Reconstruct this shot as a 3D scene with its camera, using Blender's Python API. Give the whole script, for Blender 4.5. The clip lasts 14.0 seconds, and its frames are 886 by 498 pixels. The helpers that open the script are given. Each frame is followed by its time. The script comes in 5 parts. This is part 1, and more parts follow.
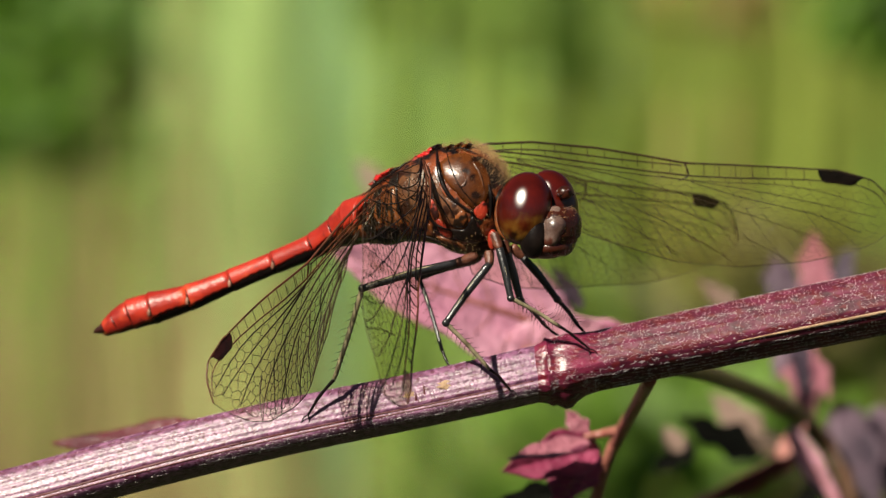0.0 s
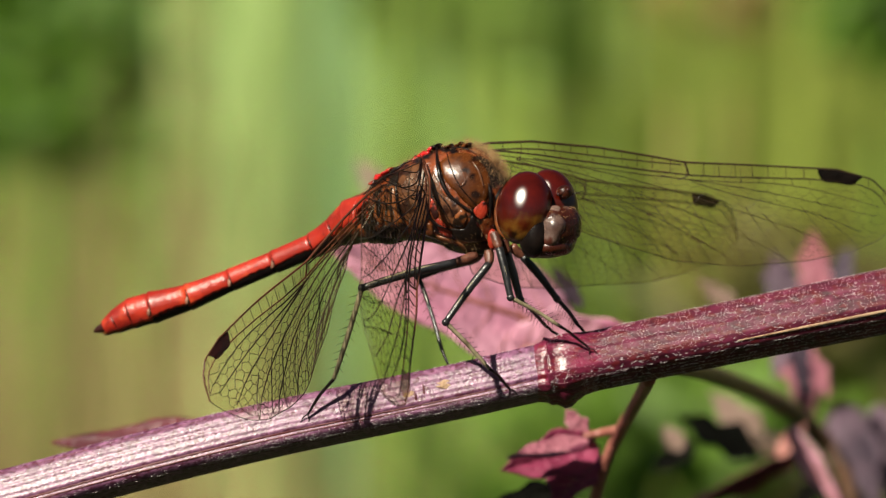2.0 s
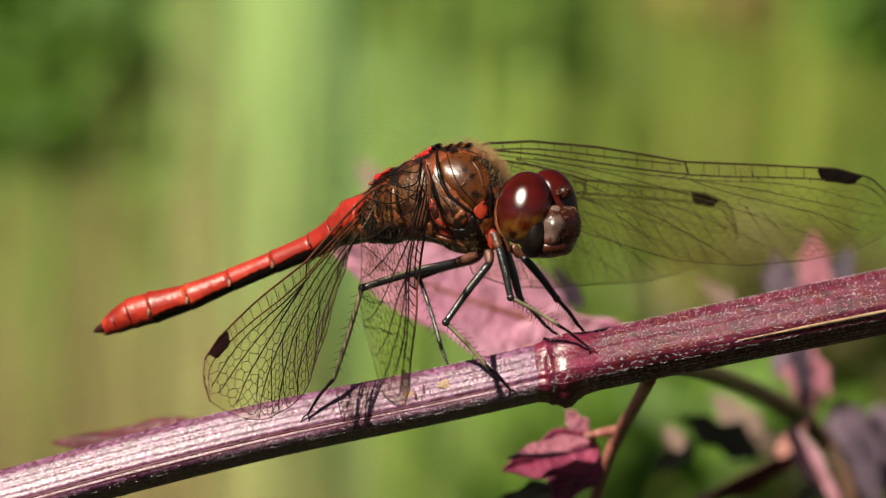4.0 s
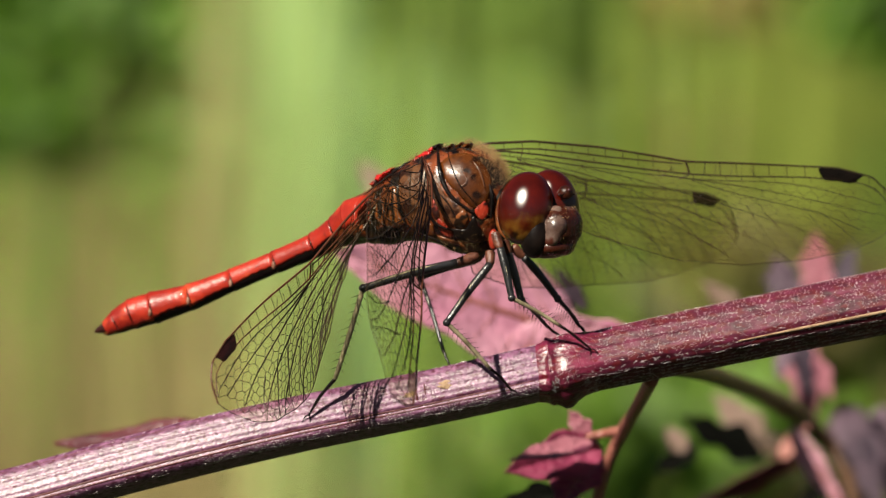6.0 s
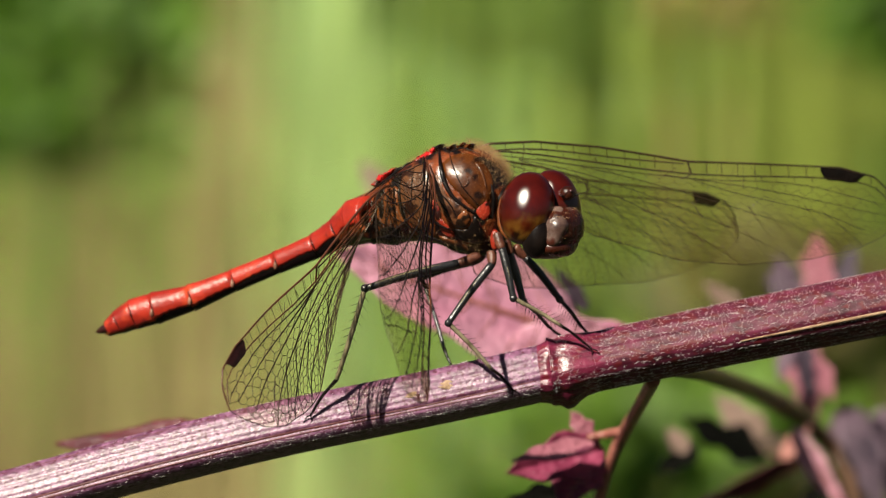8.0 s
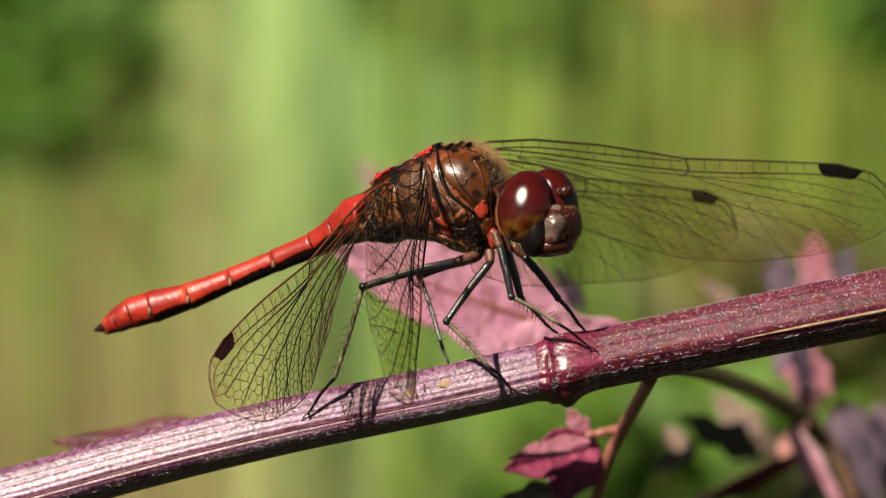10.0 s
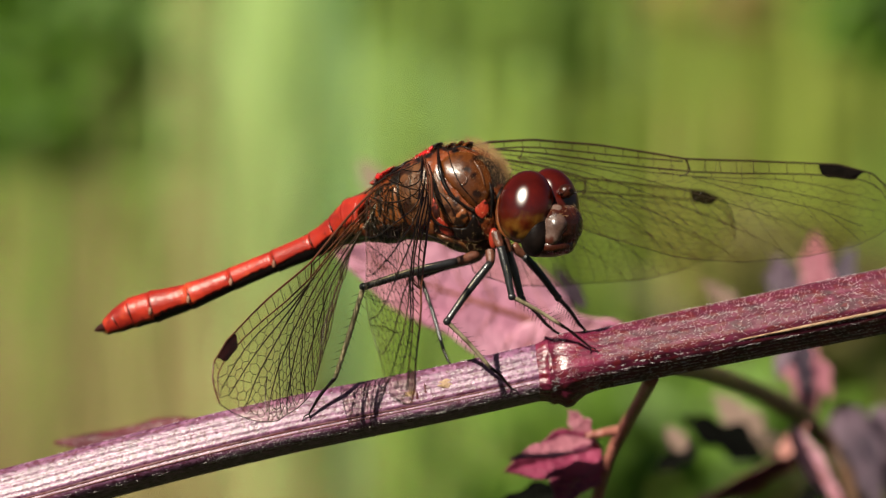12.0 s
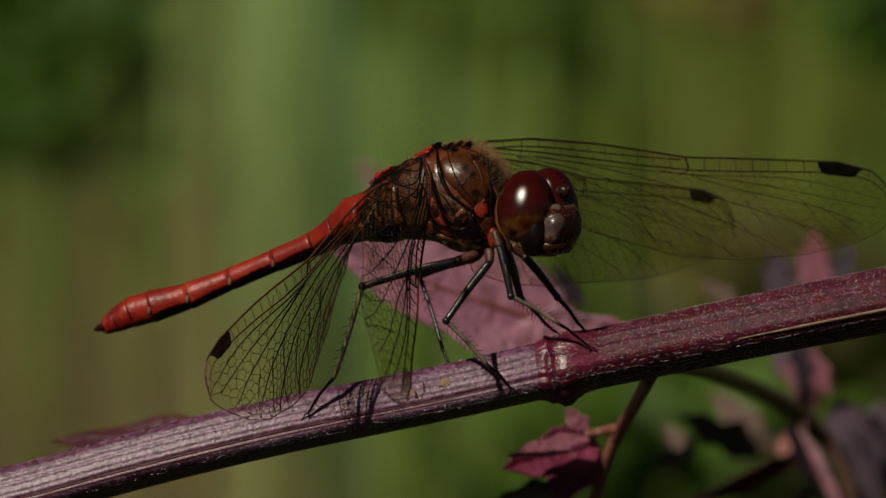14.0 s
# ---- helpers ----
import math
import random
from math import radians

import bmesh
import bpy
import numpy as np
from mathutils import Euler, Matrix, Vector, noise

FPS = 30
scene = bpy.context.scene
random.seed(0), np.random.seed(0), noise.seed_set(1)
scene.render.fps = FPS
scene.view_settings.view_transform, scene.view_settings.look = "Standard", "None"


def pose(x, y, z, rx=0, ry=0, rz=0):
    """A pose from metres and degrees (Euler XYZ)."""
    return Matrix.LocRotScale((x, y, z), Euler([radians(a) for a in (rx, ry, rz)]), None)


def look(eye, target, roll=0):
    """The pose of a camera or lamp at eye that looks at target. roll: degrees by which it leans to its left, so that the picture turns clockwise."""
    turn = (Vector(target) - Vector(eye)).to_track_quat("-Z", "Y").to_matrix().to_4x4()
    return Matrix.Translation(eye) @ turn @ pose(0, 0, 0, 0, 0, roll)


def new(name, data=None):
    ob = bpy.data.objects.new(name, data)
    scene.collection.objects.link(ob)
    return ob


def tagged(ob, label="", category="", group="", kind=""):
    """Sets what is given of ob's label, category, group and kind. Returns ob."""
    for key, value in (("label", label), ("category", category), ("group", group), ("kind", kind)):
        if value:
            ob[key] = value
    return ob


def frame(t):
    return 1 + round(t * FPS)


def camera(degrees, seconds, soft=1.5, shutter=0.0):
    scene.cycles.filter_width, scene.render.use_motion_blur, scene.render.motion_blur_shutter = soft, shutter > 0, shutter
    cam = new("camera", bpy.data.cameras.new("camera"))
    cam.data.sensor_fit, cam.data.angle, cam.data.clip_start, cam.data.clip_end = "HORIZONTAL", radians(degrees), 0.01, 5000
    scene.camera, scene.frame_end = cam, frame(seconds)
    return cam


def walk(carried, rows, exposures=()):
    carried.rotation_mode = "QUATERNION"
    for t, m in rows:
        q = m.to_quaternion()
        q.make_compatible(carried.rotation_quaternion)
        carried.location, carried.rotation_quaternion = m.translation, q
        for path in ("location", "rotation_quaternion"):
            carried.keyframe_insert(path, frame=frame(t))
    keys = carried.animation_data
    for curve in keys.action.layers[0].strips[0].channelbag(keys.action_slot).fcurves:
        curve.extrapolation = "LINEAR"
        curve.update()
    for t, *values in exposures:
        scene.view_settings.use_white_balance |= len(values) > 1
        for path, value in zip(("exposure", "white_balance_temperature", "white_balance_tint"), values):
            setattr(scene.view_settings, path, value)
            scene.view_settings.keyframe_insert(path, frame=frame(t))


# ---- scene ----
# Macro view of a dragonfly on a plant stem; sizes in millimetres round MID, 0.62 m above the meadow.
MM = 0.001
MID = Vector((0.0, 0.0, 0.62))

cam = camera(9.2, 14.0, soft=1.2)
EYE = (0.0, -0.390, 0.62)
walk(cam, [(0.0, look(EYE, (0, 0, 0.62))), (14.0, look(EYE, (0, 0, 0.62)))],
     exposures=[(0.0, 0.86), (13.4, 0.86), (13.5, 0.80), (13.6, 0.50), (13.7, 0.22), (13.8, -0.16), (13.9, -0.54), (14.0, -0.88)])
cam.data.dof.use_dof = True
cam.data.dof.focus_distance = 0.3808
cam.data.dof.aperture_fstop = 48.0

# ---- light ----
SUN_FROM = Vector((-0.40, -0.64, 0.65)).normalized()
world = bpy.data.worlds.new("sky")
scene.world = world
world.use_nodes = True
wn = world.node_tree.nodes
sky = wn.new("ShaderNodeTexSky")
sky.sky_type = "NISHITA"
sky.sun_disc = False
sky.sun_elevation = math.asin(SUN_FROM.z)
sky.sun_rotation = math.atan2(SUN_FROM.x, SUN_FROM.y)
wn["Background"].inputs["Strength"].default_value = 0.017
world.node_tree.links.new(sky.outputs["Color"], wn["Background"].inputs["Color"])
sun_data = bpy.data.lights.new("sun", "SUN")
sun_data.energy = 5.0
sun_data.angle = radians(0.55)
sun_data.color = (1.0, 0.92, 0.755)
sun = new("sun", sun_data)
sun.matrix_basis = look(MID + SUN_FROM * 3, MID)


# ---- materials ----
def pbr(name, dark, light, scale, rough=0.5, bump=0.2, fine=6.0, stretch=(1, 1, 1), spin=(0, 0, 0), coat=0.0,
        spec=0.5, trans=0.0, patch=None, grad=None, rvar=0.12, rand=0.0):
    """Two-scale procedural surface. scale: blotches per metre; patch: (colour, scale, threshold); grad: (z0, z1, low colour)."""
    m = bpy.data.materials.new(name)
    m.use_nodes = True
    n, l = m.node_tree.nodes, m.node_tree.links
    b = n["Principled BSDF"]
    tc = n.new("ShaderNodeTexCoord")
    mp = n.new("ShaderNodeMapping")
    mp.inputs["Scale"].default_value = stretch
    mp.inputs["Rotation"].default_value = [radians(a) for a in spin]
    l.new(tc.outputs["Object"], mp.inputs["Vector"])

    def tex(s, detail):
        t = n.new("ShaderNodeTexNoise")
        t.inputs["Scale"].default_value = s
        t.inputs["Detail"].default_value = detail
        l.new(mp.outputs["Vector"], t.inputs["Vector"])
        return t.outputs["Fac"]

    def mix(fac, a, c):
        x = n.new("ShaderNodeMix")
        x.data_type = "RGBA"
        for k, v in ((0, fac), (6, a), (7, c)):
            if hasattr(v, "links"):
                l.new(v, x.inputs[k])
            else:
                x.inputs[k].default_value = (*v, 1) if isinstance(v, tuple) else v
        return x.outputs[2]

    def ramp(src, a, c):
        r = n.new("ShaderNodeMapRange")
        r.inputs["From Min"].default_value, r.inputs["From Max"].default_value = a, c
        l.new(src, r.inputs["Value"])
        return r.outputs["Result"]

    big, small = tex(scale, 3.0), tex(scale * fine, 4.0)
    col = mix(ramp(big, 0.32, 0.68), dark, light)
    col = mix(ramp(small, 0.55, 0.85), col, tuple(c * 0.45 for c in dark))
    if patch:
        col = mix(ramp(tex(patch[1], 2.0), patch[2], patch[2] + 0.07), col, patch[0])
    if grad:
        sep = n.new("ShaderNodeSeparateXYZ")
        l.new(tc.outputs["Object"], sep.inputs["Vector"])
        add = n.new("ShaderNodeMath")
        add.operation = "MULTIPLY_ADD"
        l.new(big, add.inputs[0])
        add.inputs[1].default_value = (grad[1] - grad[0]) * 2.6
        l.new(sep.outputs["Z"], add.inputs[2])
        low = grad[2] if len(grad) < 4 else mix(ramp(tex(scale * 1.4, 2.0), 0.42, 0.6), grad[2], grad[3])
        col = mix(ramp(add.outputs[0], grad[0] + (grad[1] - grad[0]) * 1.3, grad[1] + (grad[1] - grad[0]) * 1.3), low, col)
    if rand:
        info = n.new("ShaderNodeNewGeometry")
        hsv = n.new("ShaderNodeHueSaturation")
        val = n.new("ShaderNodeMapRange")
        val.inputs["To Min"].default_value, val.inputs["To Max"].default_value = 1 - rand, 1 + rand
        l.new(info.outputs["Random Per Island"], val.inputs["Value"])
        l.new(val.outputs["Result"], hsv.inputs["Value"])
        l.new(col, hsv.inputs["Color"])
        col = hsv.outputs["Color"]
    l.new(col, b.inputs["Base Color"])
    rr = n.new("ShaderNodeMapRange")
    rr.inputs["To Min"].default_value, rr.inputs["To Max"].default_value = max(0.03, rough - rvar), rough + rvar
    l.new(small, rr.inputs["Value"])
    l.new(rr.outputs["Result"], b.inputs["Roughness"])
    b.inputs["Coat Weight"].default_value = coat
    b.inputs["Coat Roughness"].default_value = 0.12
    b.inputs["Specular IOR Level"].default_value = spec
    if bump:
        bp = n.new("ShaderNodeBump")
        bp.inputs["Strength"].default_value = bump
        bp.inputs["Distance"].default_value = 0.3 / scale
        l.new(small, bp.inputs["Height"])
        l.new(bp.outputs["Normal"], b.inputs["Normal"])
    if trans:
        tl = n.new("ShaderNodeBsdfTranslucent")
        l.new(col, tl.inputs["Color"])
        mx = n.new("ShaderNodeMixShader")
        mx.inputs[0].default_value = trans
        l.new(b.outputs[0], mx.inputs[1])
        l.new(tl.outputs[0], mx.inputs[2])
        l.new(mx.outputs[0], n["Material Output"].inputs["Surface"])
    return m


def membrane(name, tint, gloss):
    m = bpy.data.materials.new(name)
    m.use_nodes = True
    n, l = m.node_tree.nodes, m.node_tree.links
    b = n["Principled BSDF"]
    b.inputs["Base Color"].default_value = (*tint, 1)
    b.inputs["Roughness"].default_value = 0.28
    clear = n.new("ShaderNodeBsdfTransparent")
    clear.inputs["Color"].default_value = (0.94, 0.92, 0.82, 1)
    mx = n.new("ShaderNodeMixShader")
    ns = n.new("ShaderNodeTexNoise")
    ns.inputs["Scale"].default_value = 260
    tc = n.new("ShaderNodeTexCoord")
    l.new(tc.outputs["Object"], ns.inputs["Vector"])
    mr = n.new("ShaderNodeMapRange")
    mr.inputs["To Min"].default_value, mr.inputs["To Max"].default_value = gloss * 0.4, gloss * 1.6
    l.new(ns.outputs["Fac"], mr.inputs["Value"])
    l.new(mr.outputs["Result"], mx.inputs[0])
    l.new(clear.outputs[0], mx.inputs[1])
    l.new(b.outputs[0], mx.inputs[2])
    l.new(mx.outputs[0], n["Material Output"].inputs["Surface"])
    return m


def polish(m, rough, ior):
    """A smooth clear layer with a compact highlight over a material."""
    n, l = m.node_tree.nodes, m.node_tree.links
    b = n["Principled BSDF"]
    b.inputs["Specular IOR Level"].default_value = 0.0
    b.inputs["Coat Weight"].default_value = 0.0
    gl = n.new("ShaderNodeBsdfAnisotropic")
    gl.distribution = "BECKMANN"
    gl.inputs["Roughness"].default_value = rough
    fr = n.new("ShaderNodeFresnel")
    fr.inputs["IOR"].default_value = ior
    mx = n.new("ShaderNodeMixShader")
    l.new(fr.outputs[0], mx.inputs[0])
    l.new(b.outputs[0], mx.inputs[1])
    l.new(gl.outputs[0], mx.inputs[2])
    l.new(mx.outputs[0], n["Material Output"].inputs["Surface"])
    return m


STEM_SKIN = pbr("purple stem skin", (0.07, 0.020, 0.048), (0.24, 0.105, 0.19), 2400, 0.36, 0.35, 2.2, (0.8, 1, 1), (0, 12, 0), spec=0.5, rvar=0.15, patch=((0.075, 0.014, 0.032), 3600, 0.55))
STEM_DARK = pbr("hairy purple stem skin", (0.033, 0.0035, 0.009), (0.125, 0.016, 0.044), 1300, 0.38, 0.2, 2.5, (0.5, 1, 1), (0, 12, 0), spec=0.34, patch=((0.085, 0.008, 0.012), 2400, 0.52))
STEM_NODE = pbr("glossy red node skin", (0.06, 0.005, 0.016), (0.17, 0.018, 0.05), 1300, 0.3, 0.4, 3, (0.5, 1, 1), (0, 12, 0), coat=0.1, spec=0.5, patch=((0.12, 0.010, 0.018), 2400, 0.55))
STEM_GROOVE = pbr("dark red groove", (0.06, 0.006, 0.008), (0.11, 0.015, 0.018), 900, 0.55, 0.4, 5, (0.2, 1, 1), (0, 12, 0))
STEM_SCAR = pbr("tan scar tissue", (0.228, 0.132, 0.072), (0.372, 0.252, 0.156), 1200, 0.7, 0.5)
HAIR_WHITE = pbr("white bristle", (0.55, 0.47, 0.50), (0.85, 0.78, 0.80), 900, 0.3, 0)
HAIR_GOLD = pbr("golden hair", (0.26, 0.14, 0.055), (0.48, 0.31, 0.14), 900, 0.4, 0)
CHITIN_BLACK = pbr("black chitin", (0.003, 0.002, 0.002), (0.010, 0.006, 0.005), 900, 0.32, 0.1, spec=0.22)
CHITIN_UNDER = pbr("dark brown chitin", (0.008, 0.003, 0.002), (0.02, 0.007, 0.004), 600, 0.45, 0.08, spec=0.15)
CHITIN_BROWN = pbr("glossy brown chitin", (0.020, 0.005, 0.001), (0.10, 0.028, 0.0055), 420, 0.27, 0.05, 5, coat=0.05, spec=0.3, patch=((0.010, 0.003, 0.001), 620, 0.58))
CHITIN_ORANGE = pbr("orange brown chitin", (0.045, 0.012, 0.004), (0.21, 0.062, 0.016), 700, 0.3, 0.08, coat=0.15, patch=((0.010, 0.004, 0.002), 800, 0.55))
CHITIN_SIDE = pbr("dull brown chitin", (0.055, 0.019, 0.008), (0.15, 0.060, 0.026), 700, 0.33, 0.22, 5, coat=0.12, spec=0.4, patch=((0.020, 0.006, 0.003), 700, 0.56))
HINGE_RED = pbr("bright red chitin", (0.32, 0.008, 0.008), (0.55, 0.016, 0.014), 900, 0.3, 0.25, coat=0.2, patch=((0.06, 0.004, 0.004), 1300, 0.62))
THORAX_RED = pbr("mottled red brown chitin", (0.055, 0.010, 0.003), (0.22, 0.052, 0.014), 620, 0.3, 0.2, 5, coat=0.25, patch=((0.006, 0.003, 0.002), 700, 0.50))
CHITIN_RED = pbr("red chitin", (0.16, 0.010, 0.005), (0.36, 0.034, 0.014), 900, 0.36, 0.25, coat=0.12, patch=((0.02, 0.004, 0.003), 1000, 0.54))
ABDOMEN_RED = pbr("red abdomen chitin", (0.19, 0.008, 0.004), (0.40, 0.027, 0.012), 420, 0.38, 0.13, 9, coat=0.08, spec=0.5, patch=((0.42, 0.045, 0.015), 500, 0.60))
EYE_RED = pbr("dark red compound eye", (0.030, 0.0022, 0.0007), (0.06, 0.004, 0.0012), 800, 0.3, 0.0, 20, rvar=0.02,
              grad=(-0.0018, -0.0006, (0.12, 0.052, 0.008), (0.010, 0.003, 0.001)))
polish(EYE_RED, 0.31, 1.75)
EYE_DARK = pbr("dark compound eye", (0.018, 0.004, 0.003), (0.035, 0.007, 0.005), 800, 0.2, 0.02, 20, coat=0.6, rvar=0.03)
FACE = pbr("brown face chitin", (0.010, 0.002, 0.001), (0.05, 0.010, 0.004), 700, 0.33, 0.2, coat=0.08, spec=0.35)
FACE_BROWN = pbr("red brown face chitin", (0.014, 0.003, 0.0015), (0.062, 0.013, 0.006), 600, 0.28, 0.2, 5, coat=0.15, spec=0.4, patch=((0.11, 0.06, 0.045), 700, 0.64))
# paler grey puts the sun's gloss on the forehead into the colour
FACE_SUNLIT = pbr("grey brown face chitin with painted sun gloss", (0.04, 0.016, 0.012), (0.17, 0.115, 0.095), 420, 0.28, 0.12, coat=0.25, spec=0.5, patch=((0.05, 0.012, 0.007), 560, 0.52))
LEG_BLACK = pbr("glossy black chitin", (0.006, 0.006, 0.007), (0.018, 0.017, 0.019), 1500, 0.32, 0.2, 4, spec=0.7)
LEG_PALE = pbr("yellowish leg stripe and thorax glint", (0.09, 0.07, 0.036), (0.30, 0.255, 0.16), 1300, 0.4, 0.35)
LEG_TAN = pbr("tan coxa chitin", (0.05, 0.013, 0.008), (0.14, 0.05, 0.028), 1200, 0.4, 0.3)
JOINT_TAN = pbr("pale tan joint membrane", (0.16, 0.06, 0.035), (0.36, 0.19, 0.13), 1200, 0.5, 0.3)
VEIN = pbr("brown wing vein", (0.018, 0.010, 0.004), (0.042, 0.021, 0.008), 400, 0.4, 0)
VEIN_RED = pbr("reddish leading vein", (0.045, 0.013, 0.007), (0.12, 0.034, 0.015), 400, 0.4, 0)
STIGMA = pbr("dark red wing mark", (0.022, 0.004, 0.004), (0.045, 0.009, 0.007), 600, 0.4, 0.2)
STIGMA_DARK = pbr("blackish wing mark", (0.002, 0.0015, 0.001), (0.007, 0.004, 0.003), 600, 0.6, 0.2, spec=0.1)
FILM = membrane("clear wing film", (0.22, 0.18, 0.07), 0.06)
STIGMA_THIN = membrane("thin brown wing mark", (0.10, 0.04, 0.03), 0.4)
LEAF_PINK = pbr("pink leaf", (0.50, 0.20, 0.30), (0.68, 0.37, 0.47), 110, 0.5, 0.35, 5, trans=0.25, patch=((0.42, 0.13, 0.23), 150, 0.60))
LEAF_PURPLE = pbr("purple leaf", (0.15, 0.014, 0.045), (0.33, 0.055, 0.12), 260, 0.45, 0.4, 6, trans=0.2)
LEAF_RED = pbr("dark red leaf", (0.05, 0.006, 0.012), (0.12, 0.016, 0.026), 200, 0.5, 0.3, 6, trans=0.15)
LEAF_BLACK = pbr("near-black leaf", (0.0012, 0.0014, 0.001), (0.004, 0.004, 0.003), 300, 0.75, 0.4, 6, spec=0.03)
LEAF_TAN = pbr("withered tan leaf on the side stem", (0.21, 0.13, 0.10), (0.38, 0.27, 0.22), 220, 0.6, 0.4, 6, trans=0.2)
LEAF_MAUVE = pbr("greyish mauve leaf beside the side stem", (0.05, 0.034, 0.052), (0.19, 0.12, 0.165), 240, 0.55, 0.4, 6, trans=0.2)
LEAF_ROSE = pbr("rose leaf", (0.26, 0.075, 0.11), (0.46, 0.18, 0.23), 220, 0.5, 0.4, 6, trans=0.2, patch=((0.13, 0.02, 0.05), 260, 0.57))
LEAF_SALMON = pbr("salmon leaf", (0.36, 0.13, 0.11), (0.55, 0.25, 0.21), 220, 0.5, 0.3, 6, trans=0.25)
LEAF_BROWN = pbr("withered brown leaf", (0.05, 0.03, 0.016), (0.12, 0.07, 0.042), 220, 0.6, 0.4, 6, trans=0.15)
# darker copy of the mauve leaf, with shade put into its colour
LEAF_SHADED = pbr("shaded mauve leaf", (0.02, 0.012, 0.024), (0.06, 0.036, 0.06), 240, 0.55, 0.4, 6, trans=0.1)
LEAF_PALE = pbr("pale pinkish leaf", (0.30, 0.24, 0.16), (0.42, 0.32, 0.25), 200, 0.6, 0.3, 6, trans=0.25)
TWIG = pbr("brown twig bark", (0.078, 0.036, 0.018), (0.156, 0.078, 0.042), 500, 0.5, 0.4)
TWIG_PINK = pbr("reddish leaf stalk", (0.2, 0.06, 0.045), (0.34, 0.13, 0.1), 500, 0.45, 0.3)
# ground out of view, kept dark so little light bounces up to the stem
SOIL = pbr("meadow soil and moss", (0.02, 0.026, 0.008), (0.045, 0.055, 0.018), 3, 0.9, 0.6, 12)
GRASS = pbr("green grass", (0.23, 0.36, 0.058), (0.36, 0.49, 0.10), 5, 0.6, 0, 8, trans=0.35, rand=0.35)
GRASS_OLIVE = pbr("olive grass", (0.27, 0.255, 0.04), (0.375, 0.345, 0.06), 5, 0.6, 0, 8, trans=0.35, rand=0.35)
GRASS_DEEP = pbr("unseen undergrowth, dark to cut bounce light", (0.02, 0.035, 0.008), (0.045, 0.07, 0.015), 5, 0.7, 0, 8, trans=0.2, rand=0.3)
SHRUB_GREEN = pbr("green shrub leaf", (0.055, 0.13, 0.007), (0.10, 0.185, 0.016), 6, 0.6, 0, 8, trans=0.3, rand=0.3)
SHRUB_OLIVE = pbr("dark olive leaf", (0.045, 0.045, 0.006), (0.09, 0.082, 0.014), 6, 0.6, 0, 8, trans=0.2, rand=0.3)
GRASS_DRY = pbr("dry straw grass", (0.25, 0.2, 0.075), (0.37, 0.3, 0.13), 5, 0.65, 0, 8, trans=0.3, rand=0.3)
REED_PALE = pbr("pale green reed", (0.34, 0.48, 0.15), (0.46, 0.62, 0.24), 8, 0.5, 0, 8, trans=0.4, rand=0.2)
HERB_GREEN = pbr("fresh green herb leaf", (0.08, 0.19, 0.012), (0.15, 0.28, 0.03), 6, 0.55, 0, 8, trans=0.3, rand=0.3)
GRASS_YELLOW = pbr("yellowish green grass", (0.27, 0.335, 0.052), (0.385, 0.47, 0.088), 5, 0.6, 0, 8, trans=0.35, rand=0.35)
HERB_BROWN = pbr("dried brown herb leaf", (0.30, 0.22, 0.06), (0.42, 0.32, 0.11), 6, 0.6, 0, 8, trans=0.35, rand=0.3)
REED_BLUE = pbr("bluish green reed", (0.24, 0.42, 0.18), (0.36, 0.55, 0.28), 8, 0.5, 0, 8, trans=0.4, rand=0.2)
SHRUB = pbr("dark shrub leaf", (0.075, 0.18, 0.009), (0.14, 0.28, 0.02), 6, 0.6, 0, 8, trans=0.4, rand=0.4)


# ---- building helpers ----
ORIGIN = {}


def V(*p):
    return Vector(p[0] if len(p) == 1 else p)


def thing(name, base, label, category, group="", kind=""):
    ob = new(name)
    ob.empty_display_size = 0.01
    ob.location = MID + V(base) * MM
    ORIGIN[ob] = ob.location.copy()
    return tagged(ob, label, category, group, kind)


def part(name, bm, mat, parent, label="", pivot=None, smooth=True, kind=""):
    """One mesh under a thing or a part. The bmesh is in millimetres round MID."""
    o = ORIGIN[parent] if pivot is None else MID + V(pivot) * MM
    for v in bm.verts:
        v.co = MID + v.co * MM - o
    bmesh.ops.recalc_face_normals(bm, faces=bm.faces)
    me = bpy.data.meshes.new(name)
    bm.to_mesh(me)
    bm.free()
    for m in (mat if isinstance(mat, (list, tuple)) else [mat]):
        me.materials.append(m)
    if smooth:
        me.polygons.foreach_set("use_smooth", [True] * len(me.polygons))
    ob = new(name, me)
    ob.parent = parent
    ob.location = o - ORIGIN[parent]
    ORIGIN[ob] = o
    return tagged(ob, label, kind=kind)


def curve_points(pts, n):
    """n points along a smooth curve through pts."""
    pts = [V(p) for p in pts]
    ext = [2 * pts[0] - pts[1], *pts, 2 * pts[-1] - pts[-2]]
    out = []
    for i in range(n):
        f = i / (n - 1) * (len(pts) - 1)
        k = min(int(f), len(pts) - 2)
        t = f - k
        a, b, c, d = ext[k:k + 4]
        out.append(0.5 * (2 * b + (c - a) * t + (2 * a - 5 * b + 4 * c - d) * t * t + (3 * b - a - 3 * c + d) * t ** 3))
    return out


def along(values, n):
    xs = np.linspace(0, 1, len(values))
    return np.interp(np.linspace(0, 1, n), xs, values)


def rings_to_mesh(bm, rings, close=True, mat=0):
    rows = [[bm.verts.new(p) for p in ring] for ring in rings]
    k = len(rows[0])
    for a, b in zip(rows, rows[1:]):
        for i in range(k):
            f = bm.faces.new((a[i], a[(i + 1) % k], b[(i + 1) % k], b[i]))
            f.material_index = mat
    if close:
        for row in (rows[0], rows[-1]):
            f = bm.faces.new(row)
            f.material_index = mat
    return bm


